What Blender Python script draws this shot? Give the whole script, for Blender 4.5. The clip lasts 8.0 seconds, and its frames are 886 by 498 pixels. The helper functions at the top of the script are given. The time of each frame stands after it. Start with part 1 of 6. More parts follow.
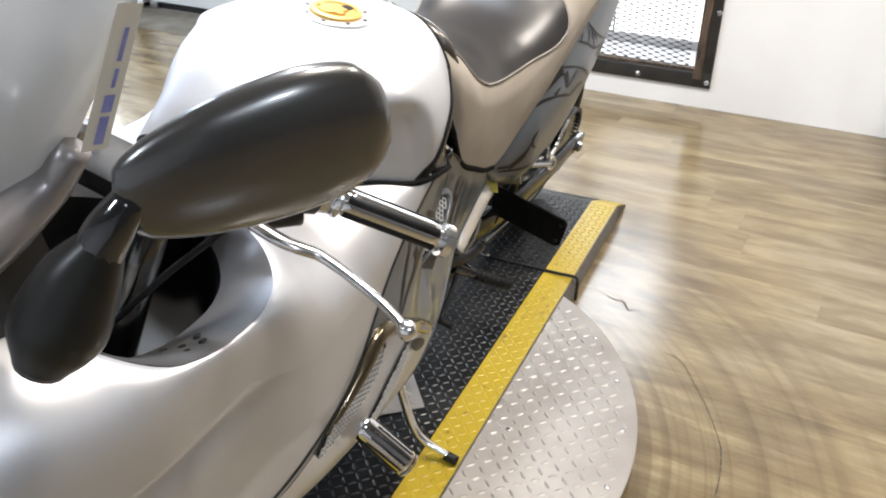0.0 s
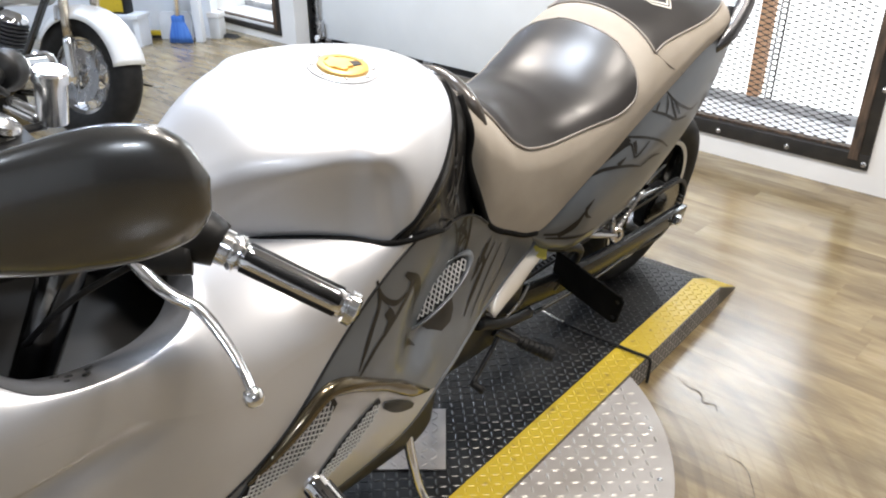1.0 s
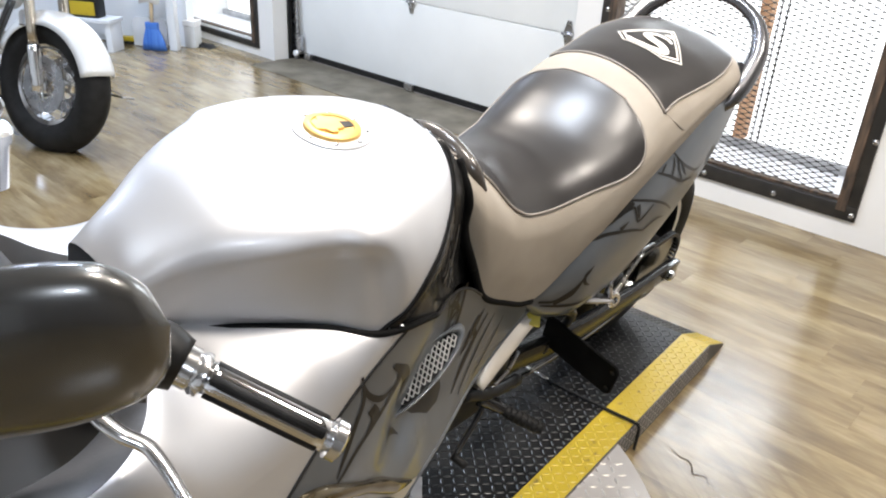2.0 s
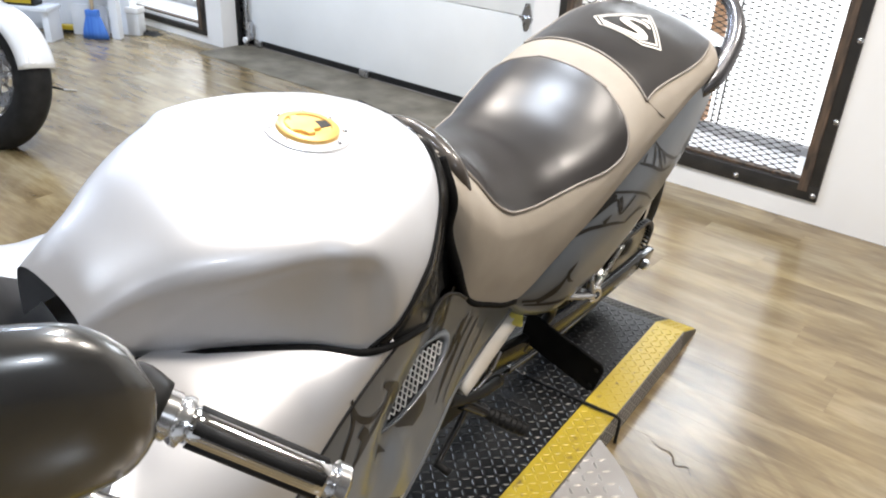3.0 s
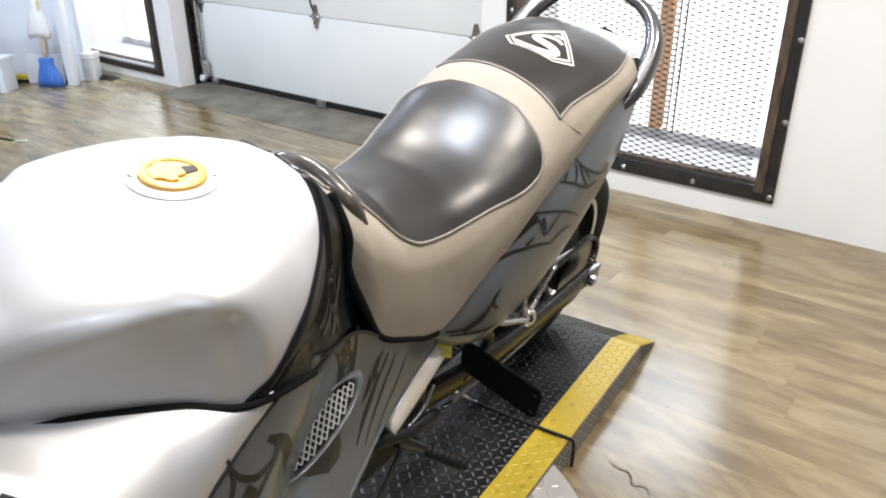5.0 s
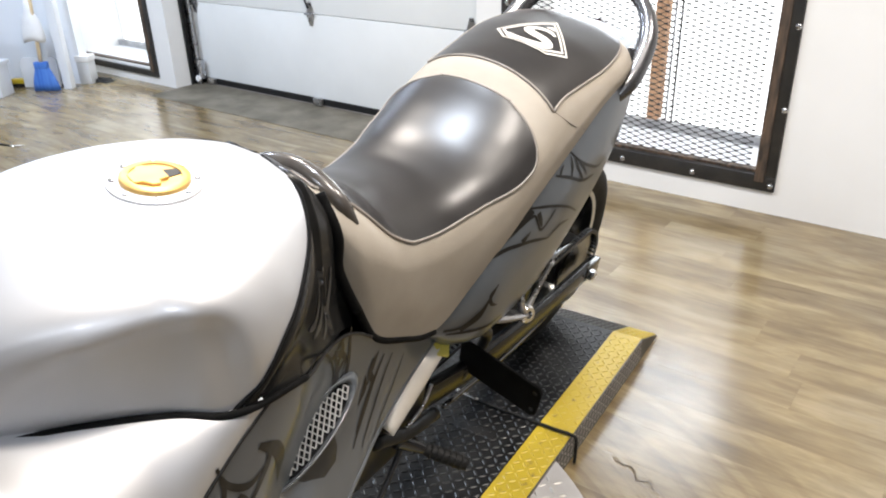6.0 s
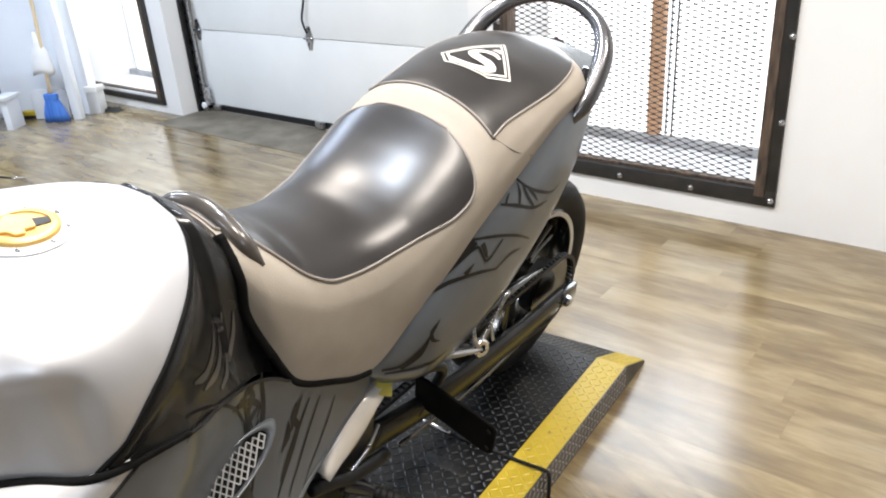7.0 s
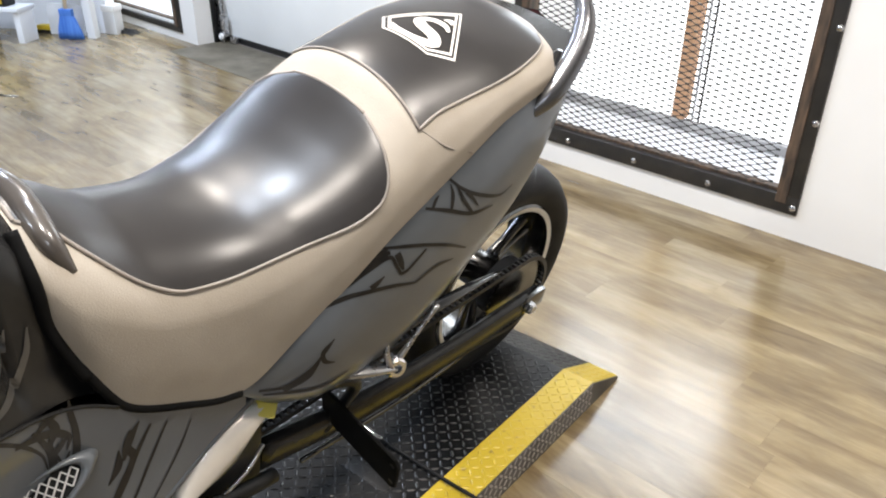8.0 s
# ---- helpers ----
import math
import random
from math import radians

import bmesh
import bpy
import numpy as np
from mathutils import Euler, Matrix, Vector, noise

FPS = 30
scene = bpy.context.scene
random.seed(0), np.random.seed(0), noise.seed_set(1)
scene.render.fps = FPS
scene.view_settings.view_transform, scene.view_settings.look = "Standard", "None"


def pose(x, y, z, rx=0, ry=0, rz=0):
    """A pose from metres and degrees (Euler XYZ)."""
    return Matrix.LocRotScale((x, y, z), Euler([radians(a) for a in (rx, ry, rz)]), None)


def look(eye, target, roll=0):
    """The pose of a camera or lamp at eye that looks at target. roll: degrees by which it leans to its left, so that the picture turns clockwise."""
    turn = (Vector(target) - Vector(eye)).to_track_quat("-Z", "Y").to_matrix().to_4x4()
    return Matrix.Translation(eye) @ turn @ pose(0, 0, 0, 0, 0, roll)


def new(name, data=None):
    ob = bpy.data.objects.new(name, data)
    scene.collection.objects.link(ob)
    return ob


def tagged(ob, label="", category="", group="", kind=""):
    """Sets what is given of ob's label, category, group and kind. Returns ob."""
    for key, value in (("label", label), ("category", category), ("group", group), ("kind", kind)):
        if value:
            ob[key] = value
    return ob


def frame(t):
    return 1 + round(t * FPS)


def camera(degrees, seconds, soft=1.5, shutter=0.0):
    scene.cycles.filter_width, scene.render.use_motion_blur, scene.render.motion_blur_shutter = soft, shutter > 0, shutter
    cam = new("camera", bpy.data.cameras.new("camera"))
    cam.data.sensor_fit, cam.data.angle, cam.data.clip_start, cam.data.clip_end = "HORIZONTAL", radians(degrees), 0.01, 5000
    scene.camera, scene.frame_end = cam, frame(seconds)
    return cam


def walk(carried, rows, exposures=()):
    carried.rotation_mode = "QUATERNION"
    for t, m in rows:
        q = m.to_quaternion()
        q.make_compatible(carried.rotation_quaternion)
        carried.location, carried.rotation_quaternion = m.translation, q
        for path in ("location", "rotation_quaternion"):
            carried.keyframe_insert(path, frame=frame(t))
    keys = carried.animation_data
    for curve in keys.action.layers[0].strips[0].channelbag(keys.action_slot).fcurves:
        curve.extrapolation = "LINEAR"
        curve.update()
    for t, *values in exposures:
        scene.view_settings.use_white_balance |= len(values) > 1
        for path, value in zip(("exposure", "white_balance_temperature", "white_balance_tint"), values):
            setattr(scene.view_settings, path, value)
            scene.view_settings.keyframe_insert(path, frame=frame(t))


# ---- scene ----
cam = camera(59.93, 8.0, 2.0)
PATH = [
    (0, (0.6472, -0.6406, 1.3706), (0.0033, 0.4780, 0.6063), -0.62),
    (0.3, (0.696, -0.580, 1.353), (-0.296, 0.857, 0.378), -0.8),
    (0.5, (0.7631, -0.5440, 1.3589), (-0.0897, 0.4629, 0.6457), -1.39),
    (0.7, (0.804, -0.472, 1.358), (-0.381, 0.840, 0.423), 0.4),
    (1, (0.8564, -0.4218, 1.3807), (-0.0757, 0.5304, 0.6919), -0.29),
    (1.2, (0.843, -0.399, 1.392), (-0.414, 0.868, 0.490), -0.4),
    (1.5, (0.8327, -0.3844, 1.4068), (-0.1004, 0.5747, 0.7288), 0.63),
    (1.7, (0.7854, -0.3601, 1.4159), (-0.1420, 0.6137, 0.7514), 2.08),
    (2.8, (0.6227, -0.2982, 1.4052), (-0.1920, 0.7598, 0.7218), 3.89),
    (3, (0.6221, -0.2976, 1.4053), (-0.1976, 0.7520, 0.7150), 3.23),
    (3.5, (0.6417, -0.2710, 1.4092), (-0.1460, 0.8094, 0.7293), 1.97),
    (4, (0.6654, -0.2275, 1.4211), (-0.1526, 0.8525, 0.7773), 0.68),
    (4.5, (0.6872, -0.1836, 1.4169), (-0.1365, 0.8990, 0.7850), 0.23),
    (4.7, (0.6986, -0.1797, 1.4101), (-0.1193, 0.9011, 0.7676), 0.07),
    (6, (0.6975, -0.1502, 1.4014), (-0.1193, 0.9201, 0.7403), -1.68),
    (6.5, (0.7066, -0.1048, 1.3797), (-0.0941, 0.9438, 0.6660), -3.07),
    (6.8, (0.753, -0.036, 1.385), (-0.349, 1.345, 0.447), -4.9),
    (7, (0.7910, 0.0067, 1.3970), (-0.0801, 1.0528, 0.7672), -3.98),
    (7.2, (0.838, 0.058, 1.420), (-0.399, 1.396, 0.594), -2.4),
    (7.5, (0.8632, 0.1166, 1.4173), (-0.1092, 1.0524, 0.7625), -2.13),
    (7.7, (0.840, 0.199, 1.400), (-0.435, 1.446, 0.495), -2.2),
    (8, (0.7819, 0.3303, 1.3806), (-0.1137, 1.2976, 0.6647), 0.84),
]
walk(cam, [(t, look(eye, target, roll)) for t, eye, target, roll in PATH],
     [(0, -0.1), (1.0, -0.18), (1.5, -0.16), (2.8, -0.18), (4.5, -0.22), (6.5, -0.17), (8, -0.1)])

# ---- world and lights ----
world = bpy.data.worlds.new("world")
scene.world = world
world.use_nodes = True
wn = world.node_tree
sky = wn.nodes.new("ShaderNodeTexSky")
sky.sky_type, sky.sun_disc, sky.sun_elevation, sky.sun_rotation = "NISHITA", False, radians(40), radians(200)
wn.nodes["Background"].inputs[1].default_value = 0.12
wn.links.new(sky.outputs[0], wn.nodes["Background"].inputs[0])
scene.view_settings.exposure = 0.0
WARM, COOL = (1.0, 0.915, 0.83), (0.87, 0.955, 1.09)
# first four placed from seat highlights; last two are added cool fill
LAMPS = ((-0.55, 0.92, 48, COOL), (0.48, 0.6, 50, WARM), (-1.33, 1.58, 46, WARM), (1.0, 1.65, 58, WARM), (-0.6, -1.9, 42, COOL), (2.5, -1.3, 46, COOL))
# unseen fill added over the far left side
FAR_FILL = ((-3.2, 1.5), (-4.7, 1.3), (-4.4, -0.6))
FAR_W, WINDOW_W = 58, 36


def lamp(name, kind, m, energy, size=0.2, size_y=None, colour=(1, 1, 1), spread=None):
    data = bpy.data.lights.new(name, kind)
    data.energy, data.color = energy, colour
    if kind == "AREA":
        data.shape, data.size, data.size_y = ("RECTANGLE" if size_y else "DISK"), size, size_y or size
    else:
        data.shadow_soft_size = size
    ob = new(name, data)
    ob.matrix_world = m
    return ob


# ---- materials ----
def material(name, colour, rough=0.5, metal=0.0, second=None, scale=8.0, detail=6.0, bump=0.0, bump_scale=60.0,
             coat=0.0, vary=0.0, emit=0.0, spec=0.5, stretch=(1, 1, 1), rough_vary=0.0, random_vary=0.0, span=(0.35, 0.68)):
    """Principled surface with a coarse and a fine noise for colour, gloss and relief."""
    m = bpy.data.materials.new(name)
    m.use_nodes = True
    t = m.node_tree
    b = t.nodes["Principled BSDF"]
    b.inputs["Base Color"].default_value = (*colour, 1)
    b.inputs["Roughness"].default_value = rough
    b.inputs["Metallic"].default_value = metal
    b.inputs["Coat Weight"].default_value = coat
    b.inputs["Coat Roughness"].default_value = 0.06
    b.inputs["Specular IOR Level"].default_value = spec
    co = t.nodes.new("ShaderNodeTexCoord")
    mp = t.nodes.new("ShaderNodeMapping")
    mp.inputs["Scale"].default_value = stretch
    t.links.new(co.outputs["Object"], mp.inputs[0])
    if second:
        n = t.nodes.new("ShaderNodeTexNoise")
        n.inputs["Scale"].default_value, n.inputs["Detail"].default_value = scale, detail
        r = t.nodes.new("ShaderNodeValToRGB")
        r.color_ramp.elements[0].position, r.color_ramp.elements[1].position = span
        r.color_ramp.elements[0].color, r.color_ramp.elements[1].color = (*colour, 1), (*second, 1)
        t.links.new(mp.outputs[0], n.inputs[0])
        t.links.new(n.outputs[0], r.inputs[0])
        last = r.outputs[0]
        if random_vary:
            info = t.nodes.new("ShaderNodeObjectInfo")
            hsv = t.nodes.new("ShaderNodeHueSaturation")
            mr = t.nodes.new("ShaderNodeMapRange")
            mr.inputs[3].default_value, mr.inputs[4].default_value = 1 - random_vary, 1 + random_vary
            t.links.new(info.outputs["Random"], mr.inputs[0])
            t.links.new(mr.outputs[0], hsv.inputs["Value"])
            t.links.new(last, hsv.inputs["Color"])
            last = hsv.outputs[0]
        t.links.new(last, b.inputs["Base Color"])
    if rough_vary:
        n2 = t.nodes.new("ShaderNodeTexNoise")
        n2.inputs["Scale"].default_value, n2.inputs["Detail"].default_value = scale * 1.7, 5
        m2 = t.nodes.new("ShaderNodeMapRange")
        m2.inputs[3].default_value, m2.inputs[4].default_value = max(0.02, rough - rough_vary), min(1, rough + rough_vary)
        t.links.new(mp.outputs[0], n2.inputs[0])
        t.links.new(n2.outputs[0], m2.inputs[0])
        t.links.new(m2.outputs[0], b.inputs["Roughness"])
    if bump:
        n3 = t.nodes.new("ShaderNodeTexNoise")
        n3.inputs["Scale"].default_value, n3.inputs["Detail"].default_value = bump_scale, 4
        bp = t.nodes.new("ShaderNodeBump")
        bp.inputs["Strength"].default_value, bp.inputs["Distance"].default_value = bump, 0.002
        t.links.new(mp.outputs[0], n3.inputs[0])
        t.links.new(n3.outputs[0], bp.inputs["Height"])
        t.links.new(bp.outputs[0], b.inputs["Normal"])
    if emit:
        b.inputs["Emission Color"].default_value = (*colour, 1)
        b.inputs["Emission Strength"].default_value = emit
    return m


PEARL = material("pearl_white_paint", (0.54, 0.542, 0.556), 0.43, 0.6, (0.58, 0.582, 0.596), 5, coat=0.22, rough_vary=0.03)
GREY = material("grey_metallic_paint", (0.09, 0.101, 0.113), 0.34, 0.12, (0.104, 0.115, 0.127), 9, coat=0.4, rough_vary=0.03)
FLAMEGREY = material("grey_brown_airbrush", (0.045, 0.043, 0.04), 0.35, 0, (0.06, 0.057, 0.052), 30, coat=0.2)
# scoop lip tinted gold to paint in the yellow strip's reflection
LIP_REFLECT = material("lip_yellow_reflection", (0.15, 0.122, 0.075), 0.18, 0.85, (0.11, 0.09, 0.06), 12, coat=0.4)
DARKCHROME = material("dark_chrome", (0.17, 0.17, 0.168), 0.18, 1.0, (0.1, 0.1, 0.1), 25, rough_vary=0.08)
LEAF = material("pale_cream_enamel", (0.78, 0.74, 0.67), 0.25, 0.15, (0.7, 0.66, 0.6), 14, coat=0.5)
MIRROR_GREY = material("mirror_grey_paint", (0.105, 0.105, 0.103), 0.27, 0.8, (0.12, 0.12, 0.117), 9, coat=0.4)
FLAME = material("dark_airbrush", (0.009, 0.0085, 0.008), 0.4, 0.0, (0.02, 0.018, 0.015), 30, coat=0.12, spec=0.25)
TAN = material("tan_vinyl", (0.345, 0.304, 0.25), 0.58, 0, (0.388, 0.345, 0.288), 12, spec=0.35, bump=0.25, bump_scale=420)
BLACKVINYL = material("black_vinyl", (0.022, 0.0202, 0.0195), 0.33, 0, (0.029, 0.0265, 0.0255), 9, bump=0.05, bump_scale=420, rough_vary=0.04, spec=0.55)
ROLL = material("worn_brown_vinyl", (0.06, 0.052, 0.046), 0.24, 0, (0.1, 0.09, 0.08), 14, bump=0.05, bump_scale=300, coat=0.3)
BLACK = material("black_plastic", (0.008, 0.008, 0.008), 0.45, 0, (0.013, 0.013, 0.013), 18, spec=0.3)
GLOSSBLACK = material("gloss_black", (0.012, 0.012, 0.013), 0.12, 0, (0.02, 0.02, 0.02), 8, coat=0.6)
RUBBER = material("rubber", (0.01, 0.01, 0.01), 0.6, 0, (0.018, 0.018, 0.018), 20, bump=0.3, bump_scale=200, spec=0.2)
CHROME = material("chrome", (0.85, 0.85, 0.86), 0.08, 1.0, (0.78, 0.78, 0.8), 15, rough_vary=0.03)
STEEL = material("brushed_steel", (0.55, 0.55, 0.56), 0.28, 1.0, (0.45, 0.45, 0.46), 20, rough_vary=0.08)
GOLD = material("gold_anodised", (0.66, 0.40, 0.11), 0.42, 0.45, (0.72, 0.47, 0.16), 30, rough_vary=0.08)
YELLOW = material("yellow_paint", (0.2, 0.14, 0.04), 0.4, 0, (0.5, 0.365, 0.025), 46, span=(0.24, 0.38), detail=10, bump=0.2, bump_scale=80, rough_vary=0.12)
YELLOWTAB = material("bright_yellow_enamel", (0.62, 0.52, 0.09), 0.3, 0, (0.68, 0.58, 0.14), 20, coat=0.4)
# aluminium side darkened, so shade round its lugs is in the colour
SIDEPLATE = material("shaded_side_plate", (0.085, 0.082, 0.078), 0.45, 0.5, (0.15, 0.145, 0.14), 9, detail=9, rough_vary=0.1)
PADBLACK = material("dark_deck_plate", (0.005, 0.0052, 0.0054), 0.38, 0.1, (0.028, 0.028, 0.0275), 7, span=(0.45, 0.8), detail=12, bump=0.2, bump_scale=90, rough_vary=0.14, spec=0.28)
ALU = material("aluminium_plate", (0.31, 0.285, 0.262), 0.5, 0.4, (0.41, 0.385, 0.36), 6, detail=11, rough_vary=0.1)
# brighter copy of the plate metal; light on the lugs is painted in
LUGALU = material("lit_lug_aluminium", (0.46, 0.435, 0.41), 0.46, 0.5, (0.38, 0.36, 0.335), 14, rough_vary=0.1)
WHITEPAINT = material("white_wall_paint", (0.8, 0.795, 0.775), 0.55, 0, (0.77, 0.765, 0.745), 2.5, bump=0.15, bump_scale=90)
CEILPAINT = material("ceiling_paint", (0.32, 0.32, 0.32), 0.7, 0, (0.27, 0.27, 0.27), 3)
DOORPAINT = material("garage_door_paint", (0.78, 0.79, 0.77), 0.4, 0, (0.74, 0.75, 0.73), 3, rough_vary=0.06)
FRAMEBLACK = material("black_frame_steel", (0.016, 0.0155, 0.015), 0.45, 0.1, (0.03, 0.027, 0.024), 12, bump=0.1)
RUSTY = material("rusted_angle_iron", (0.035, 0.026, 0.02), 0.6, 0.1, (0.13, 0.085, 0.055), 9, detail=9, stretch=(6, 6, 1), bump=0.3, bump_scale=60)
WOOD = material("bare_wood", (0.56, 0.31, 0.17), 0.6, 0, (0.68, 0.42, 0.25), 6, stretch=(6, 6, 1), bump=0.2)
CONCRETE = material("stained_concrete", (0.1, 0.086, 0.06), 0.55, 0, (0.21, 0.188, 0.145), 5, detail=9, bump=0.3, bump_scale=70, rough_vary=0.15)
OUTSIDE = material("snowy_daylight", (0.97, 0.985, 1.0), 0.8, 0, emit=2.0)
SILL = material("pale_snowy_sill", (0.82, 0.83, 0.85), 0.7, 0, (0.62, 0.63, 0.65), 7, span=(0.5, 0.8), bump=0.3)
RAILGREY = material("mottled_grey_rail", (0.3, 0.3, 0.31), 0.7, 0, (0.55, 0.55, 0.56), 9, bump=0.3)
GLASS = material("window_glass", (1, 1, 1), 0.02)
GLASS.node_tree.nodes["Principled BSDF"].inputs["Transmission Weight"].default_value = 1.0
SCREEN = material("smoky_screen", (0.75, 0.74, 0.72), 0.12)
SCREEN.node_tree.nodes["Principled BSDF"].inputs["Transmission Weight"].default_value = 0.35
INNER = material("moulded_grey_plastic", (0.085, 0.085, 0.088), 0.3, 0, (0.12, 0.12, 0.122), 16, bump=0.1, bump_scale=200)
COVER = material("dark_gloss_paint", (0.012, 0.012, 0.0125), 0.22, 0.0, (0.022, 0.0215, 0.02), 16, coat=0.08, spec=0.2)
CHROME2 = material("polished_alloy", (0.82, 0.82, 0.82), 0.18, 0.95, (0.74, 0.74, 0.74), 25, rough_vary=0.06)
PIPING = material("grey_piping", (0.25, 0.22, 0.19), 0.5)
CREAM = material("cream_print", (0.72, 0.69, 0.62), 0.5, 0, (0.66, 0.62, 0.55), 30)
STICKER = material("sticker_film", (0.72, 0.66, 0.55), 0.4, 0, (0.68, 0.62, 0.5), 20)
BLUEINK = material("blue_ink", (0.2, 0.21, 0.48), 0.5, 0, (0.3, 0.3, 0.55), 60)
RAIL = material("silver_grey_rail", (0.11, 0.11, 0.117), 0.26, 0.75, (0.17, 0.17, 0.177), 12, coat=0.25)
CRUISERWHITE = material("white_gloss_enamel", (0.74, 0.75, 0.75), 0.3, 0.1, (0.7, 0.71, 0.71), 6, coat=0.6)
REDLENS = material("red_lens", (0.35, 0.02, 0.02), 0.15, 0, (0.42, 0.03, 0.02), 20, coat=0.5)
ENGINE = material("dark_engine_metal", (0.02, 0.02, 0.021), 0.45, 0.4, (0.035, 0.035, 0.036), 20)
STALK = material("taupe_trim_paint", (0.22, 0.2, 0.195), 0.35, 0.3, (0.25, 0.23, 0.225), 9, coat=0.5)
BOOT = material("dark_rubber_boot", (0.012, 0.012, 0.011), 0.34, 0, (0.018, 0.018, 0.016), 12, spec=0.3)
MESHSILVER = material("silver_mesh_paint", (0.62, 0.62, 0.61), 0.3, 0.3, (0.7, 0.7, 0.69), 30)
RINGWHITE = material("white_filler_ring", (0.68, 0.68, 0.68), 0.25, 0.3, (0.75, 0.75, 0.75), 30, coat=0.5)
CRACK = material("dark_floor_crack", (0.05, 0.042, 0.034), 0.8, 0, (0.14, 0.115, 0.085), 60, span=(0.4, 0.6), spec=0.1)
MATTBLACK = material("matt_black_steel", (0.006, 0.006, 0.006), 0.6, 0, (0.01, 0.01, 0.01), 20, spec=0.04)
# for the unseen right wall, dark only to deepen reflections
DARKWALL = material("dark_reflected_wall", (0.11, 0.1, 0.095), 0.6, 0, (0.16, 0.15, 0.14), 1.5, bump=0.1)
FLOOR = material("floor_vinyl_base", (0.3, 0.23, 0.14), 0.35, 0, (0.4, 0.31, 0.2), 4)


WHITEPLASTIC = material("white_plastic", (0.78, 0.78, 0.77), 0.4, 0, (0.72, 0.72, 0.71), 12)
GREYPLASTIC = material("pale_grey_plastic", (0.55, 0.56, 0.56), 0.45, 0, (0.62, 0.63, 0.63), 9)
BLUEPLASTIC = material("blue_bristle", (0.03, 0.13, 0.5), 0.55, 0, (0.08, 0.22, 0.62), 40, stretch=(1, 1, 0.1), bump=0.5, bump_scale=150)
HANDLE = material("pale_wood_handle", (0.62, 0.48, 0.28), 0.5, 0, (0.7, 0.56, 0.36), 8, stretch=(5, 5, 1))
TANSTEEL = material("warm_chrome", (0.55, 0.5, 0.42), 0.25, 0.9, (0.5, 0.45, 0.38), 10)
LENS = material("clear_lens", (0.8, 0.8, 0.78), 0.08, 0, (0.7, 0.7, 0.68), 60, bump=0.4, bump_scale=120)
WHITEPAINT2 = material("cool_white_paint", (0.76, 0.79, 0.82), 0.5, 0, (0.72, 0.75, 0.79), 3, bump=0.1)
# worn lugs, lightened beyond the deck to carry glancing light
PADLUG = material("worn_lit_lug_metal", (0.017, 0.017, 0.0175), 0.3, 0.4, (0.062, 0.062, 0.062), 5, span=(0.4, 0.75), rough_vary=0.1, spec=0.4)


